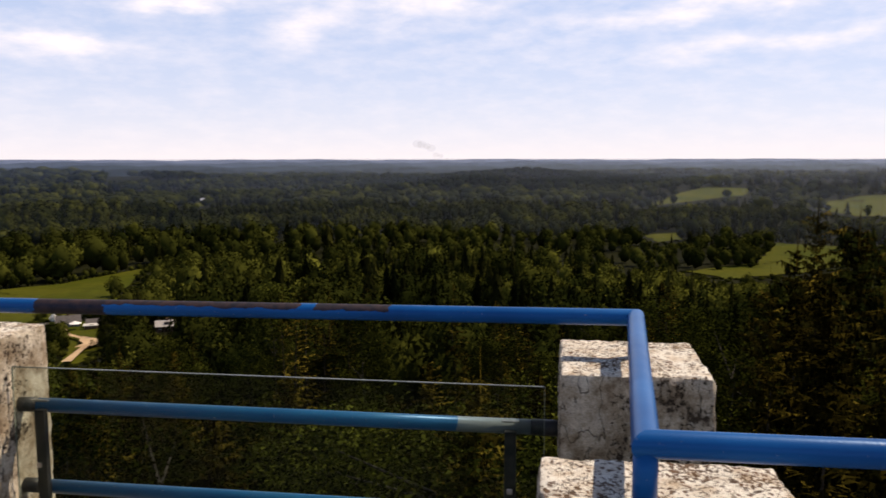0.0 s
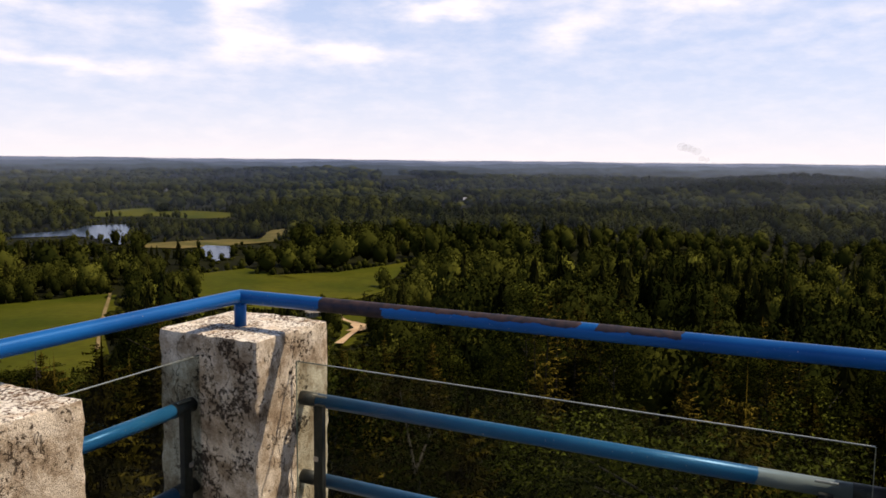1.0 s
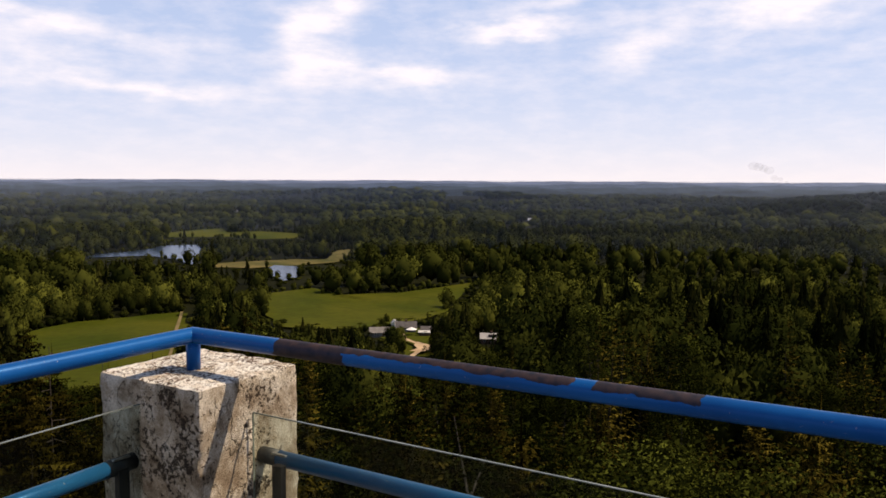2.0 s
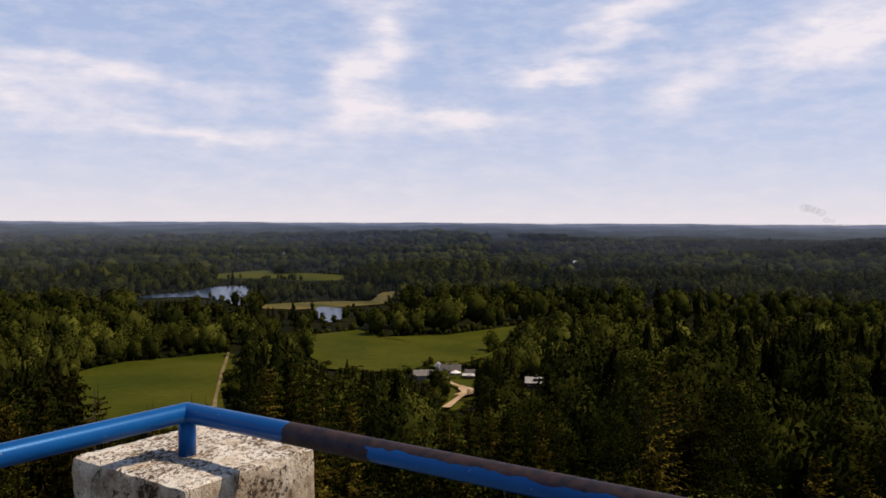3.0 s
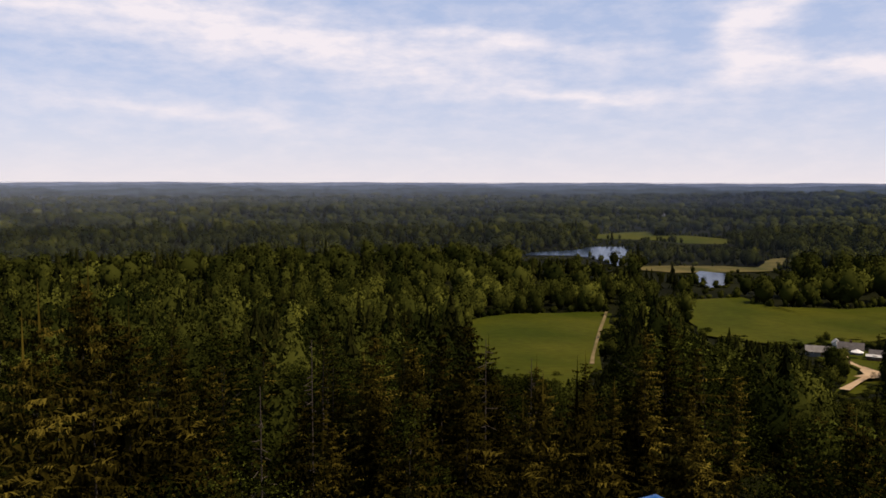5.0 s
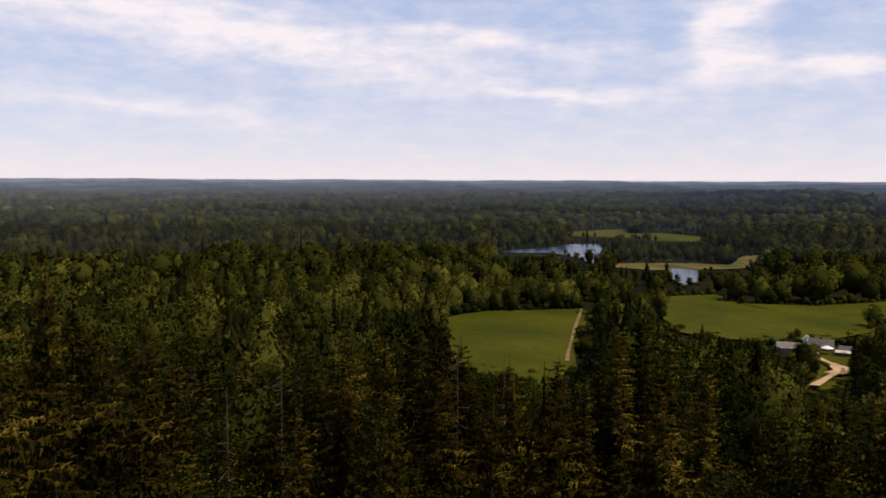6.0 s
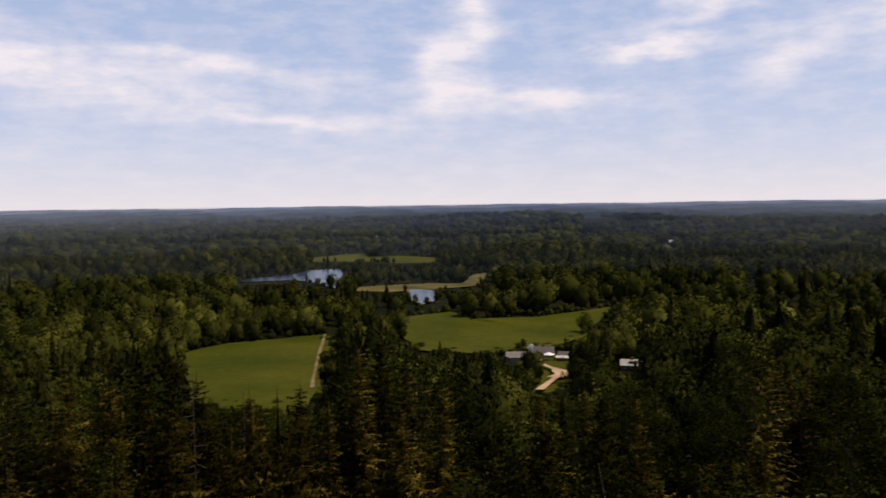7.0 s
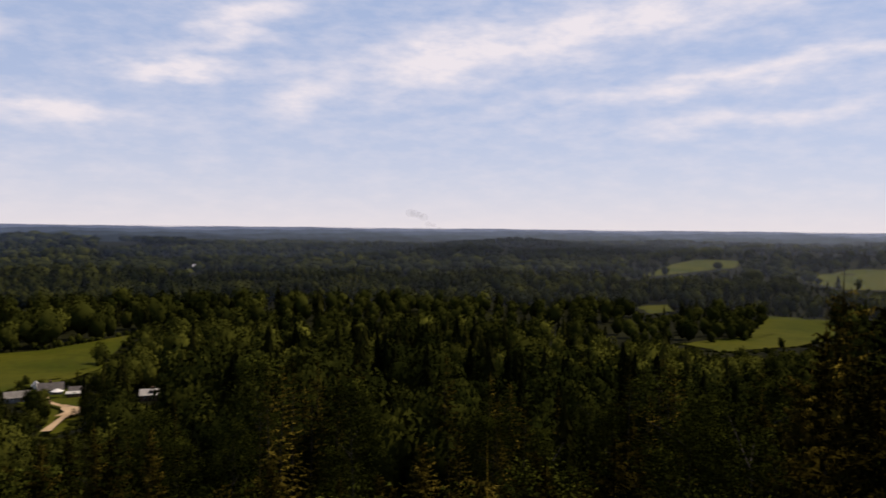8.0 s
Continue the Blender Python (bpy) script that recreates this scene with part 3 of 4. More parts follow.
def build_railing():
    rail = thing("railing", (0, 0, 0), "glossy blue steel pipe railing on concrete posts, partly rusty", "railing")
    e = RAIL_Z
    runs = [("top_rail", A, B, BLUE_RUST, "blue pipe with a long rubbed rusty brown stretch"), ("top_rail", B, C, BLUE_TOP, ""), ("top_rail", C, FAR_R, BLUE_TOP, ""),
            ("top_rail", A, D, BLUE_TOP, ""), ("top_rail", D, FAR_L, BLUE_TOP, "")]
    ends = {A: (D, B), B: (A, C), C: (B, FAR_R), D: (A, FAR_L)}
    for name, p, q, mat, label in runs:
        # one pipe, cut on the mitre at both corners
        bm = bmesh.new()
        tube(bm, [(*p, e + RISE.get(p, 0)), (*q, e + RISE.get(q, 0))], PIPE, 40, False)
        for corner, other in ((p, q), (q, p)):
            if corner in ends:
                nxt = [w for w in ends[corner] if w != other][0]
                a = (Vector(other) - Vector(corner)).normalized()
                b = (Vector(nxt) - Vector(corner)).normalized()
                n = (a - b).normalized()
                for v in bm.verts:
                    w = Vector((v.co.x - corner[0], v.co.y - corner[1]))
                    if abs(w.dot(a)) < 0.05:
                        s = -w.dot(n) / a.dot(n)
                        v.co.x, v.co.y = v.co.x + a.x * s, v.co.y + a.y * s
        part(name, bm, mat, rail, label, True)
    for x, y in (A, B, C, D):
        bm = bmesh.new()
        tube(bm, [(x, y, 0.93), (x, y, e - 0.004)], 0.026, 20)
        part("post", bm, BLUE_TOP, rail, "", True)
    # the two lower pipes of each bay, let into the concrete
    for z in (0.64, 0.29):
        for p, q in (((-1.40, 0.68), (0.93, 0.68)), ((-1.68, 0.42), (-1.66, -0.48)), ((1.21, 0.36), (1.18, -0.42)),
                     ((1.34, -0.70), (4.3, -0.68)), ((-1.80, -0.78), (-4.6, -0.80))):
            bm = bmesh.new()
            tube(bm, [(*p, z), (*q, z)], 0.029, 20)
            part("lower_rail", bm, BLUE_OLD, rail, "faded blue lower pipe", True)
            # dark sleeves where the pipe enters the concrete
            run = (Vector(q) - Vector(p)).normalized()
            for end, way in ((p, run), (q, -run)):
                if abs(end[0]) < 4:
                    s0, s1 = Vector(end) + way * 0.01, Vector(end) + way * 0.15
                    part("sleeve", tube(bmesh.new(), [(*s0, z), (*s1, z)], 0.0305, 20), STEEL, rail, "dark steel sleeve", True)


def glass_panel(p, q, inward, brackets, top=0.815, base=0.08):
    """A clear pane between p and q, held by dark flat bars with bolts to the pipes behind it."""
    g = thing("glass_panel", (0, 0, 0), "clear dusty glass pane bolted behind the blue pipes", "glass panel", "glass panes of the parapet")
    run = (Vector(q) - Vector(p))
    a = run.normalized()
    n = Vector(inward)

    def slab(s0, s1, d0, d1, z0, z1, bevel=0.0):
        bm = box(bmesh.new(), s0, s1, d0, d1, z0, z1, bevel)
        for v in bm.verts:
            s, d = v.co.x, v.co.y
            v.co.x, v.co.y = p[0] + a.x * s + n.x * d, p[1] + a.y * s + n.y * d
        bmesh.ops.recalc_face_normals(bm, faces=bm.faces)
        return bm
    pane = part("pane", slab(0, run.length, 0, 0.008, base, top), GLASS, g)
    pane.visible_shadow = False
    part("pane_edge", slab(0, run.length, 0.0005, 0.0075, top + 0.0003, top + 0.0030), GLASS_EDGE, g, "pale polished edge of the glass")
    for s in (-0.0025, run.length + 0.0003):
        part("pane_edge", slab(s, s + 0.0022, 0.0005, 0.0075, base, top), GLASS_EDGE, g, "pale polished edge of the glass")
    for s in brackets:
        bar = part("bracket", slab(s - 0.022, s + 0.022, -0.030, -0.004, base + 0.02, 0.635, 0.003), STEEL, g, "dark flat steel bar")
        part("clamp", slab(s - 0.034, s + 0.034, -0.026, -0.012, 0.668, 0.676, 0.003), BOLT, bar, "pale oval clamp on the pipe")
        for z in (0.41, 0.14):
            bm = slab(s - 0.011, s + 0.011, 0.008, 0.016, z - 0.011, z + 0.011, 0.004)
            part("bolt", bm, BOLT, bar, "bright round bolt head")


build_deck()
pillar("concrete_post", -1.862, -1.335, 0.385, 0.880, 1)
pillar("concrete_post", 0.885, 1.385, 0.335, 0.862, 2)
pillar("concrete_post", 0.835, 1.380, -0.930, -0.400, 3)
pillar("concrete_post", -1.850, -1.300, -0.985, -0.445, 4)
build_railing()
glass_panel((-1.315, 0.62), (0.83, 0.62), (0, -1), (0.10, 2.02))
glass_panel((-1.64, -0.40), (-1.64, 0.43), (1, 0), (0.08, 0.72), 0.852)
glass_panel((1.16, -0.36), (1.16, 0.30), (-1, 0), (0.08, 0.58))


# ---- trees ----
def spruce_mesh(height, spread, branches, joints, seed, mat):
    """Branches all the way up, uneven in length, drooping and turned up at the tip, with side sprays and hanging twigs."""
    rng = np.random.RandomState(seed)
    v, f, tone, nn = [], [], [], []
    up = np.array((0, 0, 1.0))
    phase = rng.uniform(0, 6.28, 4)

    def tri(a, b, c, t, n):
        k = len(v)
        v.extend((a, b, c))
        f.append((k, k + 1, k + 2))
        tone.extend((t, t, t))
        w = n + rng.normal(0, 0.20, 3)
        nn.extend((w, w, w))
    for k in range(branches):
        u = ((k + rng.uniform(0, 1)) / branches) ** 0.85
        az = 2.39996 * k + rng.uniform(-0.5, 0.5)
        uneven = 0.86 + 0.24 * math.sin(2 * az + phase[0] + 7 * u) + 0.20 * math.sin(az * 3 + phase[1] - 15 * u) + 0.14 * math.sin(31 * u + phase[2])
        ln = (spread * (1 - u) ** 0.68 + 0.32) * rng.uniform(0.6, 1.12) * uneven
        out = np.array((math.cos(az), math.sin(az), 0))
        side = np.array((-out[1], out[0], 0))
        lift = -0.18 + 0.75 * u ** 1.5 + rng.uniform(-0.12, 0.12)
        base = np.array((0, 0, height * (0.10 + 0.88 * u)))
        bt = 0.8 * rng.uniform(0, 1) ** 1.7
        lean = 0.55 * up + 0.80 * out + rng.normal(0, 0.22, 3)
        last = base
        for j in range(1, joints + 1):
            q = j / joints
            p = base + out * ln * q + up * ln * (lift * q - 0.50 * q * q + 0.26 * q ** 3) + side * rng.normal(0, 0.04) * ln
            w = (ln * 0.20 * (1.05 - 0.6 * q) + 0.10) * rng.uniform(0.5, 1.35)
            # lit tips, shaded inside and undersides: put into the tone along the branch
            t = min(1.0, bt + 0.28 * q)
            for sgn in (-1, 1):
                root = last + (p - last) * rng.uniform(0.0, 0.4)
                tip = root + side * sgn * w * rng.uniform(0.5, 1.1) + out * w * rng.uniform(0.0, 1.2) - up * w * rng.uniform(-0.1, 0.7)
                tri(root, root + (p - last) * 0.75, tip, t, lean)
                if joints > 3:
                    hang = root + (tip - root) * rng.uniform(0.35, 0.9)
                    half = (out * rng.uniform(-1, 1) + side * rng.uniform(-1, 1)) * 0.16 * w
                    tri(hang - half * 1.6, hang + half * 1.6, hang - up * w * rng.uniform(0.3, 0.8) + half * rng.uniform(-1, 1), t * 0.8, lean)
            half = (out * 0.7 + side * rng.uniform(-0.6, 0.6)) * 0.20 * w
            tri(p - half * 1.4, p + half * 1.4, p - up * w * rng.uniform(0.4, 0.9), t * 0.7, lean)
            last = p
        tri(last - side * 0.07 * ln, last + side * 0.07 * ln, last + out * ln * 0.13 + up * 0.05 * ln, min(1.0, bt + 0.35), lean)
    tri(up * height * 1.03, np.array((0.04, 0, height * 0.95)), np.array((-0.03, 0.04, height * 0.95)), 0.6, up)
    nn = np.array(nn)
    nn /= np.linalg.norm(nn, axis=1)[:, None]
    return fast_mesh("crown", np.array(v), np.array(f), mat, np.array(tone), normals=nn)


def leafy_mesh(height, spread, clumps, per, leaf, seed, mat):
    """Leaves in clumps on an uneven crown, with gaps between."""
    rng = np.random.RandomState(seed)
    u = rng.uniform(0.0, 1.0, clumps)
    zc = height * (0.30 + 0.66 * u)
    wide = spread * np.sin(np.pi * (0.12 + 0.80 * u ** 0.85)) ** 0.7
    t = rng.uniform(0, 2 * math.pi, clumps)
    rad = wide * np.sqrt(rng.uniform(0.15, 1, clumps)) * rng.uniform(0.7, 1.15, clumps)
    mid = np.stack([rad * np.cos(t), rad * np.sin(t), zc], -1)
    size = spread * rng.uniform(0.20, 0.38, clumps)
    n = clumps * per
    w = rng.normal(size=(n, 3))
    w /= np.linalg.norm(w, axis=1)[:, None]
    p = np.repeat(mid, per, 0) + w * (np.repeat(size, per) * rng.uniform(0.5, 1.1, n))[:, None] * np.array((1, 1, 0.75))
    a = rng.normal(size=(n, 3))
    a[:, 2] *= 0.5
    a /= np.linalg.norm(a, axis=1)[:, None]
    b = np.cross(a, w + 0.4 * rng.normal(size=(n, 3)))
    b /= np.linalg.norm(b, axis=1)[:, None] + 1e-9
    s = (leaf * rng.uniform(0.6, 1.4, n))[:, None]
    v = np.stack([p - a * s, p + b * s * 0.9, p + a * s * 0.9 - b * s * 0.3], 1).reshape(-1, 3)
    f = np.arange(n * 3).reshape(-1, 3)
    nrm = np.repeat(w + 0.4 * (p - (0, 0, height * 0.6)) / spread + rng.normal(0, 0.16, (n, 3)), 3, 0)
    nrm /= np.linalg.norm(nrm, axis=1)[:, None]
    tone = np.clip(np.repeat(rng.uniform(0.0, 1.0, clumps), per) * 0.8 + rng.uniform(-0.1, 0.2, n), 0, 1)
    return fast_mesh("crown", v, f, mat, np.repeat(tone, 3), normals=nrm)


def trunk_bm(height, radius, limbs, seed):
    rng = random.Random(seed)
    bm = bmesh.new()

    def taper(p0, p1, r0, r1, seg):
        rings = []
        run = (Vector(p1) - Vector(p0)).normalized()
        side = run.orthogonal().normalized()
        top = run.cross(side)
        for p, r in ((p0, r0), (p1, r1)):
            rings.append([bm.verts.new(Vector(p) + r * (math.cos(2 * math.pi * j / seg) * side + math.sin(2 * math.pi * j / seg) * top)) for j in range(seg)])
        for j in range(seg):
            bm.faces.new((rings[0][j], rings[0][(j + 1) % seg], rings[1][(j + 1) % seg], rings[1][j]))
    h0 = Vector((0, 0, -0.6))
    for k in range(4):
        h1 = Vector((rng.uniform(-1, 1) * 0.012 * height, rng.uniform(-1, 1) * 0.012 * height, height * 0.84 * (k + 1) / 4))
        taper(h0, h1, radius * (1 - 0.24 * k), radius * (1 - 0.24 * (k + 1)) + 0.01, 8)
        h0 = h1
    for k in range(limbs):
        z = height * rng.uniform(0.3, 0.85)
        t = rng.uniform(0, 6.28)
        ln = height * rng.uniform(0.06, 0.12)
        taper(Vector((0, 0, z)), Vector((math.cos(t) * ln, math.sin(t) * ln, z + ln * rng.uniform(0.3, 0.9))), radius * 0.3, radius * 0.08, 5)
    return bm


def tree(name, crown, height, radius, limbs, bark, seed, label, category):
    t = thing(name, (0, 0, -200), label, category)
    part("trunk", trunk_bm(height, radius, limbs, seed), bark, t)
    c = new("crown", crown)
    c.parent = t
    return t


def dead_spruce(turn, dist, top, seed):
    """A bare grey stem with short broken branches."""
    rng = random.Random(seed)
    x, y = dist * math.sin(radians(turn)), dist * math.cos(radians(turn))
    z = float(terrain(x, y)) - 0.3
    ht = EYE[2] + dist * math.tan(radians(top)) - z
    t = thing("dead_spruce", (x, y, z), "bare grey dead spruce with broken branches among the live trees", "dead tree")
    bm = bmesh.new()
    bmesh.ops.create_cone(bm, cap_ends=True, segments=8, radius1=0.12, radius2=0.015, depth=ht, matrix=pose(0, 0, ht / 2))
    part("trunk", bm, DEAD_WOOD, t)
    for k in range(34):
        h = ht * (0.45 + 0.54 * rng.random())
        a, ln = rng.uniform(0, 6.28), (0.35 + 1.5 * (1 - h / ht)) * rng.uniform(0.5, 1.2)
        end = Vector((math.cos(a) * ln, math.sin(a) * ln, h - ln * rng.uniform(-0.15, 0.4)))
        part("branch", tube(bmesh.new(), [(0, 0, h), tuple(end)], 0.018, 4), DEAD_WOOD, t)


# open land keeps its sight lines from the hill: lowest angle at which it shows, by direction
EYE = np.array((0.0, 0.0, 1.7))
BINS = 1440


def sight_lines():
    lines = []
    for poly in OPEN.values():
        pts = outline(poly, 6)
        mid = pts.mean(0)
        pts = np.concatenate([mid + (pts - mid) * k for k in (0.25, 0.5, 0.75, 1.0)])
        d = np.hypot(pts[:, 0], pts[:, 1])
        e = np.degrees(np.arctan2(terrain(pts[:, 0], pts[:, 1]) - EYE[2], d))
        b = ((np.degrees(np.arctan2(pts[:, 0], pts[:, 1])) + 180) * BINS / 360).astype(int) % BINS
        low, near = np.full(BINS, 90.0), np.full(BINS, 0.0)
        for k in range(len(pts)):
            for s in (-1, 0, 1):
                i = (b[k] + s) % BINS
                if e[k] < low[i]:
                    low[i], near[i] = e[k], d[k]
        lines.append((low, near))
    return lines


SIGHT = sight_lines()
NEAR_TOPS = [(-180, -5), (-95, -4.5), (-86, -4.5), (-82, -8.5), (-78, -10.5), (-70, -11.5), (-66.5, -9.4), (-60, -8.5), (-57, -11.5), (-51.5, -12), (-47, -10.5),
             (-39, -12.5), (-30, -13.5), (-19, -14), (-10, -13.5), (0, -13), (8, -11), (13, -8.5), (16, -6.0), (18, -3.2), (22, -2.6), (30, -3.5), (45, -4), (180, -5)]


def scatter(rng, d0, d1, spacing, a0=-102, a1=50):
    """Tree places in a stretch of the land: x, y, distance, direction."""
    n = int(0.5 * radians(a1 - a0) * (d1 * d1 - d0 * d0) / spacing ** 2)
    d = np.sqrt(rng.uniform(d0 * d0, d1 * d1, n))
    a = rng.uniform(a0, a1, n)
    x, y = d * np.sin(np.radians(a)), d * np.cos(np.radians(a))
    keep = np.ones(n, bool)
    for key, poly in OPEN.items():
        keep &= ~inside(poly, x, y)
    return x[keep], y[keep], d[keep], a[keep]


def clear_height(rng, x, y, d, a, z, h, spread=2.5):
    """Trees that would stand before open land stay below it; a few tips may rise into it."""
    b = ((a + 180) * BINS / 360).astype(int) % BINS
    half = np.clip(np.degrees(spread / d) * BINS / 360, 0, 12).astype(int)
    poke = np.where(rng.uniform(size=len(x)) < 0.08, rng.uniform(0.1, 0.7, len(x)), 0.0)
    for low, near in SIGHT:
        for s in range(-12, 13):
            i = (b + s) % BINS
            hit = (np.abs(s) <= half) & (low[i] < 80) & (near[i] > d)
            top = EYE[2] + d * np.tan(np.radians(np.where(hit, low[i], 0) + poke))
            h = np.where(hit, np.minimum(h, top - z), h)
    return h


def wood_patches(x, y, size=60.0, shift=0.0):
    """Where leafy trees or spruces prevail: 0 to 1."""
    s = np.sin(x / size + shift) * np.cos(y / (size * 1.3) - shift) + 0.6 * np.sin(x / (size * 0.37) - y / (size * 0.51) + 2)
    return 0.5 + 0.3 * s


def planted(name, templates, x, y, z, h, w, tint, rng, mat, label):
    """One mesh of many far trees, each turned and sized on its own."""
    vs, fs, ts, ns, base = [], [], [], [], 0
    pick = rng.randint(0, len(templates), len(x))
    for k, (tv, tf, tn) in enumerate(templates):
        m = np.nonzero(pick == k)[0]
        if not len(m):
            continue
        t = rng.uniform(0, 2 * math.pi, len(m))
        c, s = np.cos(t)[:, None], np.sin(t)[:, None]
        px = (tv[None, :, 0] * c - tv[None, :, 1] * s) * w[m][:, None] + x[m][:, None]
        py = (tv[None, :, 0] * s + tv[None, :, 1] * c) * w[m][:, None] + y[m][:, None]
        pz = tv[None, :, 2] * h[m][:, None] + z[m][:, None]
        vs.append(np.stack([px, py, pz], -1).reshape(-1, 3))
        fs.append((tf[None] + (np.arange(len(m)) * len(tv))[:, None, None] + base).reshape(-1, 3))
        ns.append(np.stack([tn[None, :, 0] * c - tn[None, :, 1] * s, tn[None, :, 0] * s + tn[None, :, 1] * c, np.broadcast_to(tn[None, :, 2], px.shape)], -1).reshape(-1, 3))
        ts.append(np.repeat(tint[m], len(tv)))
        base += len(m) * len(tv)
    ob = new(name, fast_mesh(name, np.concatenate(vs), np.concatenate(fs), mat, np.concatenate(ts), normals=np.concatenate(ns)))
    return tagged(ob, label, "woods", kind="stuff")


def spruce_template(rng, tiers, sides, jag):
    """A narrow spruce: whorls of ragged, drooping sprays."""
    v, f, nn = [], [], []
    for k in range(tiers):
        u = (k + 0.15) / tiers
        r = ((1 - u) ** 0.75 * rng.uniform(0.85, 1.1) + 0.06)
        z0 = 0.06 + 0.92 * u
        for j in range(sides):
            q = 2 * math.pi * (j + 0.5 * (k % 2) + rng.uniform(-0.3, 0.3)) / sides
            rr, half = r * (1 + jag * rng.uniform(-1, 0.6)), 0.8 * math.pi / sides * rng.uniform(0.7, 1.3)
            zz = z0 + rng.uniform(-0.5, 0.5) / tiers
            c = len(v)
            v += [(0.05 * math.cos(q), 0.05 * math.sin(q), min(1.0, zz + 1.25 / tiers + 0.02)),
                  (rr * math.cos(q - half), rr * math.sin(q - half), zz - rng.uniform(0, 0.4) / tiers),
                  (rr * math.cos(q + half), rr * math.sin(q + half), zz - rng.uniform(0, 0.4) / tiers)]
            f.append((c, c + 1, c + 2))
            n = np.array((math.cos(q), math.sin(q), 0.45)) + rng.normal(0, 0.15, 3)
            nn += [tuple(n / np.linalg.norm(n))] * 3
    return np.array(v), np.array(f), np.array(nn)


def leafy_template(rng, lumps, tufts, size, core):
    """Round crown: leaf tufts over uneven lumps round a plain heart."""
    v, f, nn = [], [], []
    heart = np.array((0, 0, 0.56))
    mids = [(heart, 0.62, 0.36)]
    for k in range(lumps):
        t, e = 2.4 * k + rng.uniform(-0.5, 0.5), rng.uniform(-0.35, 1.0)
        flat = math.sqrt(max(0.0, 1 - e * e))
        mids.append((heart + (0.58 * flat * math.cos(t), 0.58 * flat * math.sin(t), 0.30 * e), rng.uniform(0.32, 0.48), rng.uniform(0.13, 0.20)))
    bm = bmesh.new()
    bmesh.ops.create_icosphere(bm, subdivisions=1, radius=1)
    bmesh.ops.rotate(bm, matrix=Euler(tuple(rng.uniform(0, 3, 3))).to_matrix(), verts=bm.verts)
    bm.verts.index_update()
    for q in bm.verts:
        n = np.array(q.co)
        v.append(tuple(heart + n * (core, core, core * 0.52) * (1 + rng.uniform(-0.16, 0.12))))
        nn.append(tuple(n))
    f += [tuple(w.index for w in face.verts) for face in bm.faces]
    bm.free()
    for k in range(tufts):
        mid, r, rz = mids[rng.randint(len(mids))]
        n = rng.normal(size=3)
        n[2] = abs(n[2]) * 0.9 - 0.25
        n /= np.linalg.norm(n)
        p = mid + n * rng.uniform(0.85, 1.10) * np.array((r, r, rz))
        a = rng.normal(size=3)
        a = a - n * a.dot(n) * 0.6
        a *= size / np.linalg.norm(a)
        b = np.cross(n, a) + 0.25 * size * rng.normal(size=3)
        flat = np.array((1, 1, 0.40))
        c = len(v)
        v += [tuple(p - a * flat), tuple(p + b * flat), tuple(p + a * flat * 0.8 - b * 0.3 * flat)]
        f.append((c, c + 1, c + 2))
        out = 0.8 * n + 0.9 * np.array((p[0], p[1], (p[2] - 0.5) * 1.8)) + rng.normal(0, 0.13, 3)
        nn += [tuple(out / np.linalg.norm(out))] * 3
    v = np.array(v)
    v[:, 2] = np.clip((v[:, 2] - v[:, 2].min()) / (v[:, 2].max() - v[:, 2].min()), 0, 1) * 0.92 + 0.08
    return v, np.array(f), np.array(nn)


# the tallest trees round the tower: direction, distance, height of the tip over the horizon (degrees), 1 for leafy
TALL = [(-86, 28, -4.5, 0), (-83.5, 32, -7.5, 0), (-89, 26, -6, 0), (-78.4, 40, -11, 0), (-66.7, 45, -9.5, 0), (-64, 40, -10.7, 0), (-62, 47, -9.6, 0), (-60.2, 42, -8.6, 0),
        (-58.4, 50, -10.6, 0), (-54.9, 52, -12.0, 0), (-51.4, 56, -11.8, 0), (-72, 36, -14, 0), (-47.2, 60, -9.4, 0), (-45.6, 66, -8.9, 0), (-43.8, 62, -10.4, 0), (-41.2, 55, -12, 0),
        (-30, 48, -13, 0), (-34, 44, -14.2, 0), (19.5, 35, -1.6, 0), (18.6, 31, -4.0, 0), (22, 36, -2.6, 0), (25, 30, -3.2, 0), (28, 34, -3.0, 0), (17.2, 28, -7.0, 0), (21, 27, -6, 0),
        (14, 40, -9.6, 1), (10, 44, -9.0, 1), (-1.1, 30, -13.3, 1), (10.2, 27, -15.4, 1), (4, 25, -16, 1), (-8, 28, -16.3, 1), (-14, 26, -17, 1), (-24.6, 27, -17.2, 1), (-19, 30, -16, 1), (-4, 24, -18, 1),
        (-32.6, 70, -12.9, 0), (-34.2, 66, -13.3, 0), (-31, 64, -12.5, 0), (-27.5, 58, -12.8, 0)]
FARM_TREES = [(-175, 225, 15.7), (-193, 254, 10.2), (-201, 273, 6.8), (-162, 235, 11.2), (-148, 211, 9.4), (-153, 253, 15.9), (-155, 264, 12.4), (-156, 254, 10.8), (-188, 330, 9.6), (-208, 347, 6.4), (-154, 266, 8.5), (-133, 241, 10.0), (-163, 257, 4.4), (-156, 197, 9.1), (-143, 284, 10.3)]


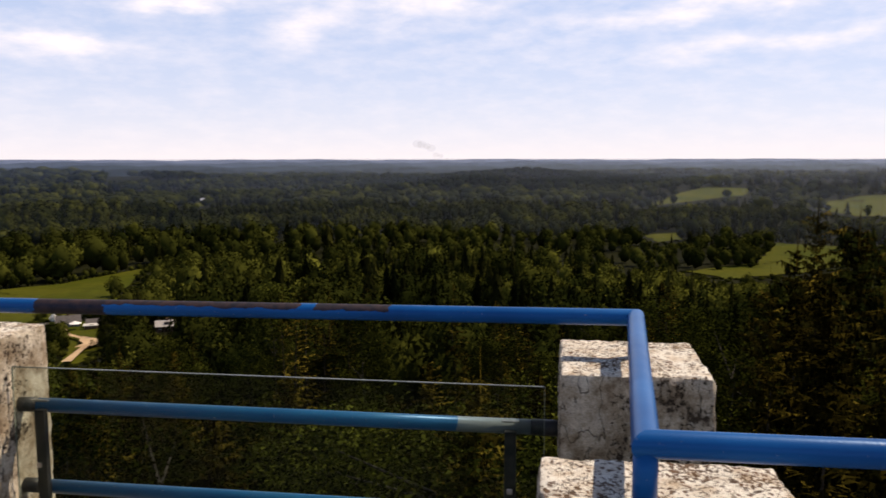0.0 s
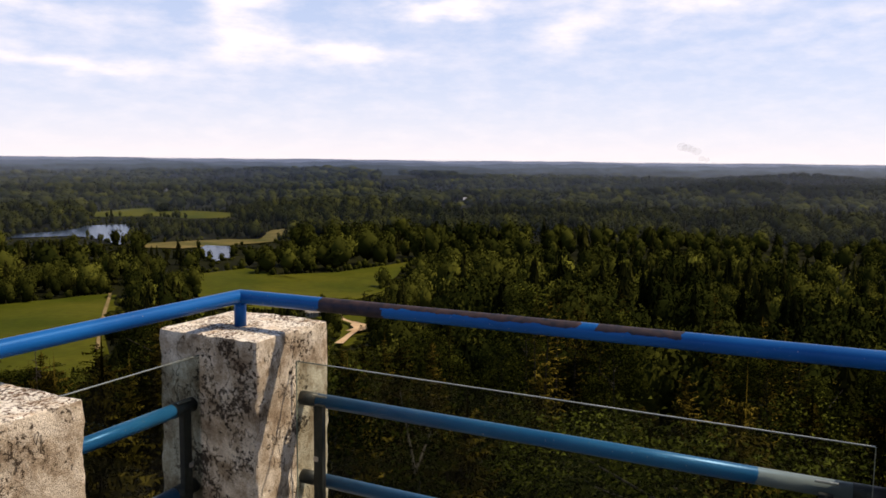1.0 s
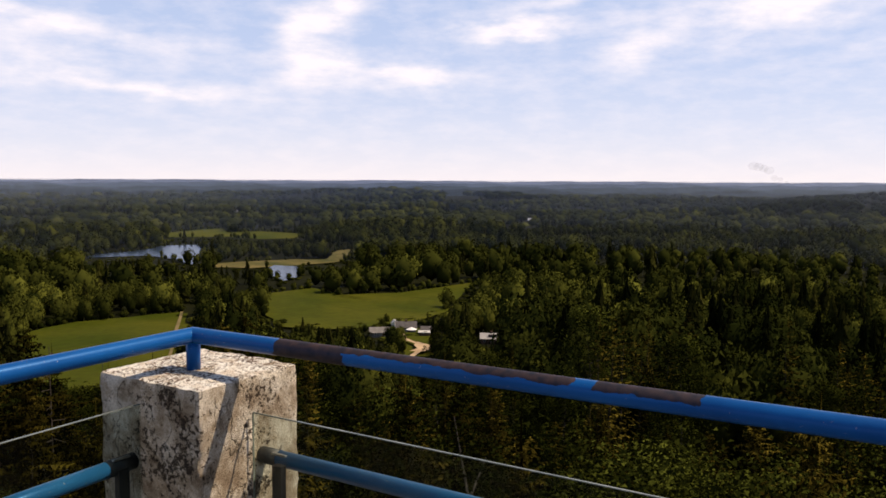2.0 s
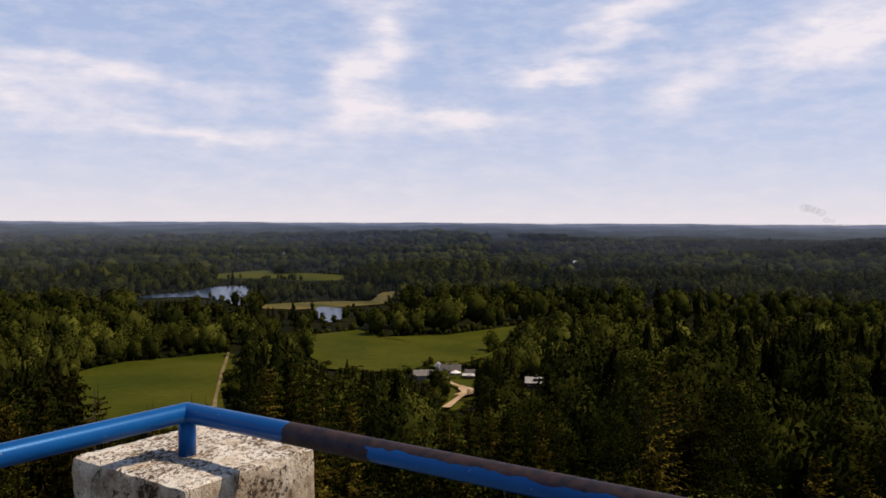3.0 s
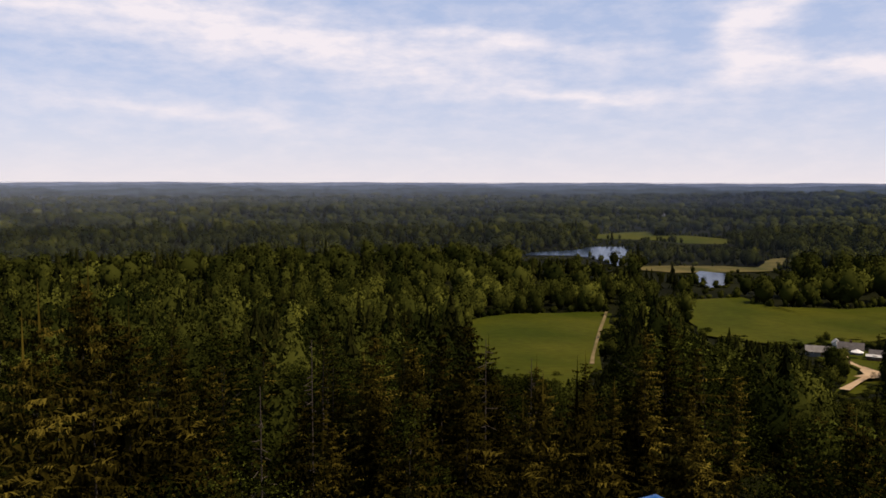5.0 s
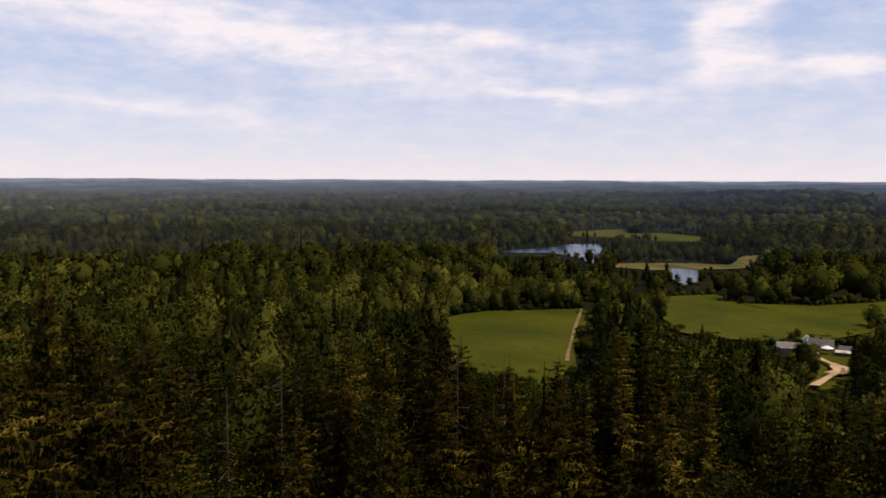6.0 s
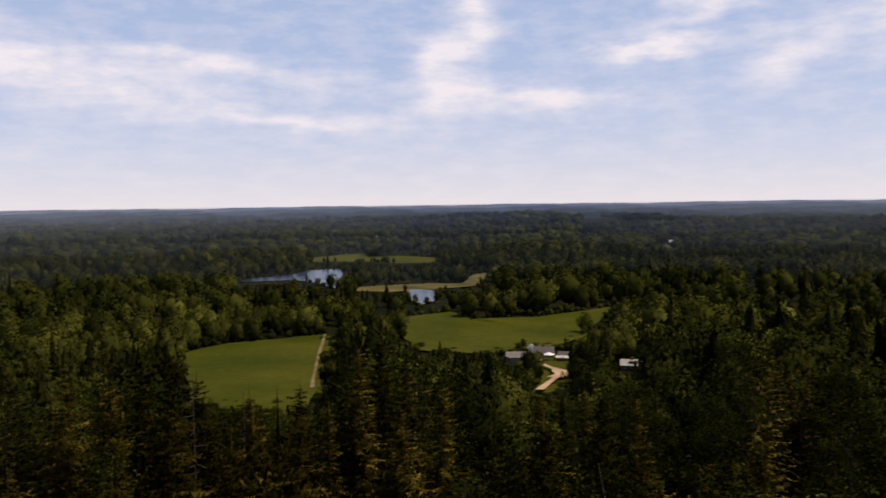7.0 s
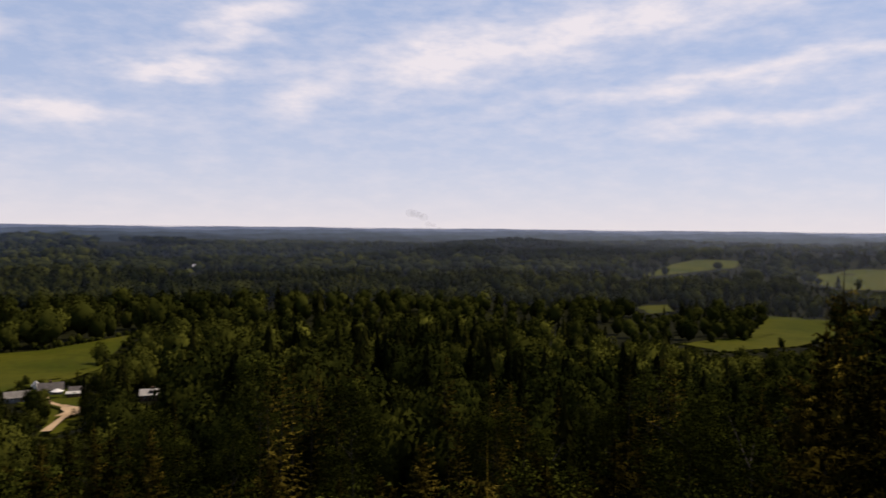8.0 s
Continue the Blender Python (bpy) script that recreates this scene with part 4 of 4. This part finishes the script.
def build_trees():
    rng = np.random.RandomState(11)
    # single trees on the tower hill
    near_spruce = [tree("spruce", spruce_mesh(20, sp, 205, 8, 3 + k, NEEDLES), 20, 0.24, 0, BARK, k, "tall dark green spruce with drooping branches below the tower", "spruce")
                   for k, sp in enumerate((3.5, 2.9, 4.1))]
    near_leafy = [tree("birch", leafy_mesh(20, sp, 64, 250, 0.072, 20 + k, LEAVES), 20, 0.16, 5, BIRCH_BARK, 9 + k, "bright green birch with a loose leafy crown below the tower", "birch")
                  for k, sp in enumerate((4.2, 5.0, 3.6))]
    hill_spruce = [tree("spruce", spruce_mesh(20, sp, 150, 3, 33 + k, NEEDLES), 20, 0.22, 0, BARK, k, "dark green spruce on the slope of the hill", "spruce")
                   for k, sp in enumerate((3.2, 2.7))]
    hill_leafy = [tree("birch", leafy_mesh(20, sp, 75, 80, 0.14, 50 + k, LEAVES), 20, 0.2, 4, BIRCH_BARK, 9 + k, "green leafy tree on the slope of the hill", "birch")
                  for k, sp in enumerate((4.4, 5.2))]
    x, y, d, a = scatter(rng, 17, 62, 5.8)
    z = terrain(x, y)
    tops = np.interp(a, [q[0] for q in NEAR_TOPS], [q[1] for q in NEAR_TOPS]) - 1.2 - rng.uniform(0, 1, len(x)) ** 1.3 * 7
    h = np.clip(EYE[2] + d * np.tan(np.radians(tops)) - z, 6, 29)
    h = np.clip(clear_height(rng, x, y, d, a, z, h), 0, 30)
    leafy = (rng.uniform(size=len(x)) < np.where((a > -35) & (a < 14), np.where(d < 30, 0.6, 0.1), 0.15))
    leafy &= ~((a > 15) & (a < 40) & (tops > -7))
    for k in range(len(x)):
        if h[k] < 4 or (d[k] < 16 and h[k] > 20):
            continue
        src = near_spruce[rng.randint(3)] if not leafy[k] else near_leafy[rng.randint(3)] if d[k] < 38 else hill_leafy[rng.randint(2)]
        w = h[k] / 20
        fat = np.clip(w, 0.62, 1.3) * rng.uniform(0.85, 1.15)
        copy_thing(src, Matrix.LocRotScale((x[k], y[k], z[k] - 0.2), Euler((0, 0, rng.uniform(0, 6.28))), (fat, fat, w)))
    for turn, dist, top, kind in TALL:
        px, py = dist * math.sin(radians(turn)), dist * math.cos(radians(turn))
        pz = float(terrain(px, py)) - 0.2
        ht = EYE[2] + dist * math.tan(radians(top)) - pz
        fat = min(max(ht / 20, 0.7), 1.2)
        src = (near_leafy if kind else near_spruce)[int(dist) % 3]
        copy_thing(src, Matrix.LocRotScale((px, py, pz), Euler((0, 0, turn)), (fat, fat, ht / 20.6)))
    for k, spot in enumerate(((-75.1, 31, -14.1), (-71.3, 38, -11.1), (-58.7, 44, -11.2), (-55.3, 50, -12.5))):
        dead_spruce(*spot, k)
    x, y, d, a = scatter(rng, 62, 112, 8.6)
    z = terrain(x, y)
    h = clear_height(rng, x, y, d, a, z, rng.uniform(13, 24, len(x)))
    leafy = rng.uniform(size=len(x)) < np.where(a > -35, 0.3, 0.62)
    for k in range(len(x)):
        if h[k] < 5:
            continue
        src = (hill_leafy if leafy[k] else hill_spruce)[rng.randint(2)]
        w = h[k] / 20
        fat = np.clip(w, 0.6, 1.2) * rng.uniform(0.85, 1.2)
        copy_thing(src, Matrix.LocRotScale((x[k], y[k], z[k] - 0.2), Euler((0, 0, rng.uniform(0, 6.28))), (fat, fat, w)))
    # the first of each kind stands behind the tower
    for k, t in enumerate(near_spruce + near_leafy + hill_spruce + hill_leafy):
        q = -2.2 - 0.35 * k
        px, py = 40 * math.sin(q) - 10, -26 - 6 * (k % 4)
        t.location = (px, py, float(terrain(px, py)) - 0.2)

    # trees and bushes between the farm buildings
    for px, py, ht in FARM_TREES:
        w = ht / 20
        src = hill_leafy[int(ht) % 2]
        copy_thing(src, Matrix.LocRotScale((px, py, float(terrain(px, py)) - ht * 0.12), Euler((0, 0, px)), (w * 1.25, w * 1.25, w)))

    # woods, joined by distance
    def wood(name, d0, d1, spacing, spruces, leaves, h0, h1, grow=1.0, a0=-102, a1=50):
        x, y, d, a = scatter(rng, d0, d1, spacing, a0, a1)
        z = terrain(x, y)
        kind = wood_patches(x, y, 45 + d0 * 0.05, d0)
        h = (h0 + (h1 - h0) * rng.uniform(0, 1, len(x)) ** 1.4) * (0.62 + 0.7 * wood_patches(x, y, 70 + d0 * 0.05, 3 + d0))
        h = clear_height(rng, x, y, d, a, z, h)
        # low scrub where tall trees would hide the open land
        h = np.where((d > 150) & (d < 900), np.maximum(h, rng.uniform(1.2, 2.4, len(x))), h)
        ok = h > 1.1
        x, y, z, h, kind, d, a = x[ok], y[ok], z[ok], h[ok], kind[ok], d[ok], a[ok]
        # the tower hill's far slope bears more spruces; it is also backlit
        slope = (d < 300) & (a > -27)
        kind = np.where(slope, kind * 0.7, kind)
        leafy = rng.uniform(size=len(x)) < np.clip(kind * 1.9 - 0.10, 0.3, 0.95)
        hill = (x + 87) ** 2 + (y - 2050) ** 2 < 420 ** 2
        leafy = leafy | hill | (h < 6)
        tint = np.clip(rng.normal(0.45, 0.25 if d0 < 500 else 0.16, len(x)) + (0.6 if d0 < 500 else 0.35) * (wood_patches(x, y, 33 + d0 * 0.04, 7) - 0.5), 0, 1)
        tint[hill] *= 0.25
        # shade of the backlit slope is painted in by a darker tint
        tint = np.where(slope, tint * 0.62, tint) * (0.88 if d0 > 500 else 0.72 if d0 < 200 else 1.0)
        wide = h * 0.165 * rng.uniform(0.75, 1.25, len(x)) * grow
        s = ~leafy
        planted("spruce_wood", spruces, x[s], y[s], z[s] - 0.3, h[s], wide[s], tint[s], rng, FAR_NEEDLES, "dark spruce wood covering the land")
        s = leafy
        planted("leafy_wood", leaves, x[s], y[s], z[s] - 0.3, h[s] * 0.9, np.maximum(wide[s] * 1.9, 3.0 if d0 > 200 else 1.8), tint[s], rng, FAR_LEAVES, "mid-green broadleaf wood covering the land")

    sp0 = [spruce_template(rng, 17, 9, 0.45) for _ in range(5)]
    sp1 = [spruce_template(rng, 11, 8, 0.4) for _ in range(5)]
    lf0 = [leafy_template(rng, 11, 640, 0.075, 0.62) for _ in range(5)]
    lf1 = [leafy_template(rng, 9, 440, 0.090, 0.60) for _ in range(5)]
    sp2 = [spruce_template(rng, 6, 6, 0.35) for _ in range(4)]
    lf2 = [leafy_template(rng, 6, 120, 0.16, 0.68) for _ in range(4)]
    sp3 = [spruce_template(rng, 3, 5, 0.3) for _ in range(3)]
    lf3 = [leafy_template(rng, 4, 24, 0.28, 0.85) for _ in range(3)]
    wood("a", 100, 270, 7.9, sp0, lf0, 14, 25)
    wood("b", 270, 520, 9.8, sp1, lf1, 13, 26)
    wood("c", 520, 1200, 15, sp2, lf2, 13, 25, 1.15)
    wood("d", 1200, 2400, 25, sp3, lf3, 13, 24, 1.9)
    wood("e", 2400, 3350, 40, sp3, lf3, 14, 26, 3.0)
    # bushes along the edges of the open land
    for key in ("meadow_near", "meadow_farm", "pond", "reed_bed", "lake", "meadow_lake", "meadow_valley", "farm_yard"):
        edge = outline(OPEN[key], 4.5)
        mid = edge.mean(0)
        away = (edge - mid) / np.linalg.norm(edge - mid, axis=1)[:, None]
        edge = edge + away * rng.uniform(1.0, 8.0, len(edge))[:, None] + rng.normal(0, 1.2, edge.shape)
        x, y = edge[:, 0], edge[:, 1]
        keep = np.ones(len(x), bool)
        for poly in OPEN.values():
            keep &= ~inside(poly, x, y)
        x, y = x[keep], y[keep]
        d, a, z = np.hypot(x, y), np.degrees(np.arctan2(x, y)), terrain(x, y)
        h = np.maximum(clear_height(rng, x, y, d, a, z, rng.uniform(3, 9, len(x))), rng.uniform(0.8, 1.8, len(x)))
        planted("bushes", lf2, x, y, z - 0.3, h, rng.uniform(1.8, 3.4, len(x)), rng.uniform(0.1, 0.7, len(x)), rng, FAR_LEAVES, "low green bushes along the edge of open land")
    wood("f", 30, 400, 16, sp2, lf2, 12, 22, 1.2, 52, 256)


build_trees()


# ---- the farm and the far houses ----
ROOF_GREY = plain("grey_sheet_roof", (0.12, 0.11, 0.10), (0.20, 0.185, 0.17), 0.5, 0.85)
ROOF_DARK = plain("dark_shingle_roof", (0.05, 0.045, 0.045), (0.09, 0.08, 0.075), 0.8, 0.8)
ROOF_WHITE = plain("white_sheet_roof", (0.46, 0.45, 0.43), (0.58, 0.56, 0.53), 0.5, 0.8)
ROOF_PALE = plain("pale_sheet_roof", (0.26, 0.25, 0.25), (0.36, 0.35, 0.34), 0.5, 0.8)
BOARDS_BROWN = plain("brown_boards", (0.10, 0.06, 0.04), (0.16, 0.10, 0.07), 0.7, 0.9)
BOARDS_GREY = plain("grey_boards", (0.16, 0.15, 0.14), (0.24, 0.23, 0.21), 0.7, 0.9)
LIME = plain("lime_plaster", (0.66, 0.64, 0.58), (0.78, 0.76, 0.70), 0.6, 0.9)
PANE = plain("dark_window", (0.02, 0.025, 0.03), (0.04, 0.05, 0.06), 2, 0.1)
CANVAS = plain("white_canvas", (0.70, 0.69, 0.66), (0.80, 0.79, 0.76), 1.5, 0.9)


def house(x, y, w, d, wall_h, roof_h, turn, wall, roof, label, chimney=True, windows=3):
    """A gabled house: walls with gables, two roof slopes with eaves, windows, a door and a chimney."""
    z = float(terrain(x, y)) + 0.4
    h = thing("farm_house", (x, y, z), label, "house")
    h.rotation_euler = (0, 0, radians(turn))
    bm = bmesh.new()
    hw, hd = w / 2, d / 2
    loop = [(-hd, -0.8), (hd, -0.8), (hd, wall_h), (0, wall_h + roof_h), (-hd, wall_h)]
    ends = [[bm.verts.new((sx, q, zz)) for q, zz in loop] for sx in (-hw, hw)]
    bm.faces.new(ends[0][::-1])
    bm.faces.new(ends[1])
    for k in range(5):
        bm.faces.new((ends[0][k], ends[0][(k + 1) % 5], ends[1][(k + 1) % 5], ends[1][k]))
    bmesh.ops.recalc_face_normals(bm, faces=bm.faces)
    part("wall", bm, wall, h)
    slope = math.atan2(roof_h, hd)
    for s in (-1, 1):
        bm = bmesh.new()
        ln = math.hypot(roof_h, hd) + 0.5
        box(bm, -hw - 0.5, hw + 0.5, 0, ln, 0.02, 0.20)
        bmesh.ops.transform(bm, matrix=pose(0, 0, wall_h + roof_h, 0, 0, 0) @ pose(0, 0, 0, 0, 0, 0 if s > 0 else 180) @ pose(0, 0, 0, -math.degrees(slope), 0, 0), verts=bm.verts)
        part("roof", bm, roof, h)
    if chimney:
        bm = box(bmesh.new(), -0.5, 0.5, -0.4, 0.4, wall_h + roof_h * 0.5, wall_h + roof_h + 1.0, 0.03)
        part("chimney", bm, BOARDS_BROWN, h, "brick chimney")
    for s in (-1, 1):
        for k in range(windows):
            cx = -hw + w * (k + 0.5) / windows
            bm = box(bmesh.new(), cx - 0.5, cx + 0.5, s * hd - 0.06, s * hd + 0.06, 0.9, 2.1, 0.01)
            win = part("window", bm, LIME, h, "white window frame")
            bm = box(bmesh.new(), cx - 0.40, cx + 0.40, s * (hd + 0.035) - 0.05, s * (hd + 0.035) + 0.05, 1.0, 2.0)
            part("pane", bm, PANE, win)
    bm = box(bmesh.new(), -0.5 + hw * 0.3, 0.5 + hw * 0.3, -hd - 0.07, -hd + 0.07, 0, 2.0, 0.01)
    part("door", bm, BOARDS_BROWN, h)
    return h


house(-211, 316, 9.5, 7, 2.3, 2.3, 34, BOARDS_GREY, ROOF_DARK, "long grey farm house with a dark roof")
house(-226, 328, 3.4, 3.0, 1.6, 1.5, -50, LIME, ROOF_WHITE, "small white shed with a pale sheet roof", False, 1)
house(-218, 325, 8.5, 3.4, 2.1, 0.8, 34, LIME, ROOF_WHITE, "white outbuilding with a pale roof behind the farm house", False, 2)
house(-198, 315, 6, 5, 2.0, 1.3, 30, BOARDS_BROWN, ROOF_DARK, "low brown barn with a dark roof", False, 2)
house(-196, 309, 5, 2.6, 1.6, 0.5, 30, BOARDS_BROWN, ROOF_WHITE, "low lean-to with a pale roof before the barn", False, 1)
house(-213, 297, 9, 6, 2.0, 1.9, 40, BOARDS_GREY, ROOF_GREY, "grey boarded barn with a weathered roof", False, 2)
cottage = house(-160, 307, 9.0, 7, 2.2, 1.8, 27, BOARDS_BROWN, ROOF_PALE, "brown wooden house with a pale sheet roof and a dark dormer", True, 3)
part("dormer", box(bmesh.new(), -1.2, 2.2, -2.9, -0.3, 2.6, 3.75, 0.05), ROOF_DARK, cottage, "dark flat-topped dormer")
house(-640, 1385, 10, 7, 3.6, 3.0, 10, LIME, ROOF_WHITE, "white house by a small far meadow", True, 3)
for hx, hy, ht in ((-1690, 675, 20), (-1672, 735, -10), (-1480, 1012, 30), (-1262, 1240, 0), (-1290, 1225, 40), (273, 1086, 15), (296, 1096, -20), (-880, 705, 30)):
    house(hx, hy, 14, 9, 5.0, 4.0, ht, LIME, ROOF_GREY, "pale far farm house among woods", True, 3)


def parasol(x, y):
    z = float(terrain(x, y)) + 0.4
    p = thing("parasol", (x, y, z), "large white canvas parasol in the farm yard", "parasol")
    bm = bmesh.new()
    bmesh.ops.create_cone(bm, cap_ends=True, segments=12, radius1=2.6, radius2=0.08, depth=1.1, matrix=pose(0, 0, 3.1))
    part("canopy", bm, CANVAS, p)
    part("pole", tube(bmesh.new(), [(0, 0, -0.4), (0, 0, 2.7)], 0.05, 8), BOARDS_BROWN, p)


parasol(-202, 307)


def jetty(x, y, turn):
    z = -74.4
    j = thing("jetty", (x, y, z), "pale wooden jetty at the edge of the lake", "jetty")
    j.rotation_euler = (0, 0, radians(turn))
    part("walkway", box(bmesh.new(), -16, 16, -1.5, 1.5, 0, 0.25), REED, j)
    for px in (-14, -7, 0, 7, 14):
        part("pile", tube(bmesh.new(), [(px, 0, -1.5), (px, 0, 0.05)], 0.2, 8), BOARDS_GREY, j)


def smoke():
    """A thin plume of dark smoke on the horizon."""
    m, nt, b = material("thin_smoke", 1.0)
    nt.nodes.remove(b)
    clear = nt.nodes.new("ShaderNodeBsdfTransparent")
    soot = nt.nodes.new("ShaderNodeBsdfDiffuse")
    soot.inputs[0].default_value = (0.25, 0.22, 0.24, 1)
    mx = nt.nodes.new("ShaderNodeMixShader")
    mx.inputs[0].default_value = 0.05
    nt.links.new(clear.outputs[0], mx.inputs[1])
    nt.links.new(soot.outputs[0], mx.inputs[2])
    nt.links.new(mx.outputs[0], nt.nodes["Material Output"].inputs[0])
    rng = random.Random(4)
    bm = bmesh.new()
    for k in range(7):
        u = k / 6
        at = Vector((-6 - 165 * u ** 0.9, 0, 8 + 88 * u + rng.uniform(-14, 14)))
        bmesh.ops.create_icosphere(bm, subdivisions=3, radius=(10 + 16 * u) * rng.uniform(0.8, 1.2), matrix=Matrix.Translation(at) @ Matrix.Diagonal((1.3, 0.6, 1, 1)))
    ob = new("smoke", mesh_of("smoke", bm, m, True))
    ob.location = (-605, 4425, -4)
    tagged(ob, "thin dark plume of smoke over the horizon", "smoke", kind="stuff")


jetty(-836, 432, 60)
smoke()
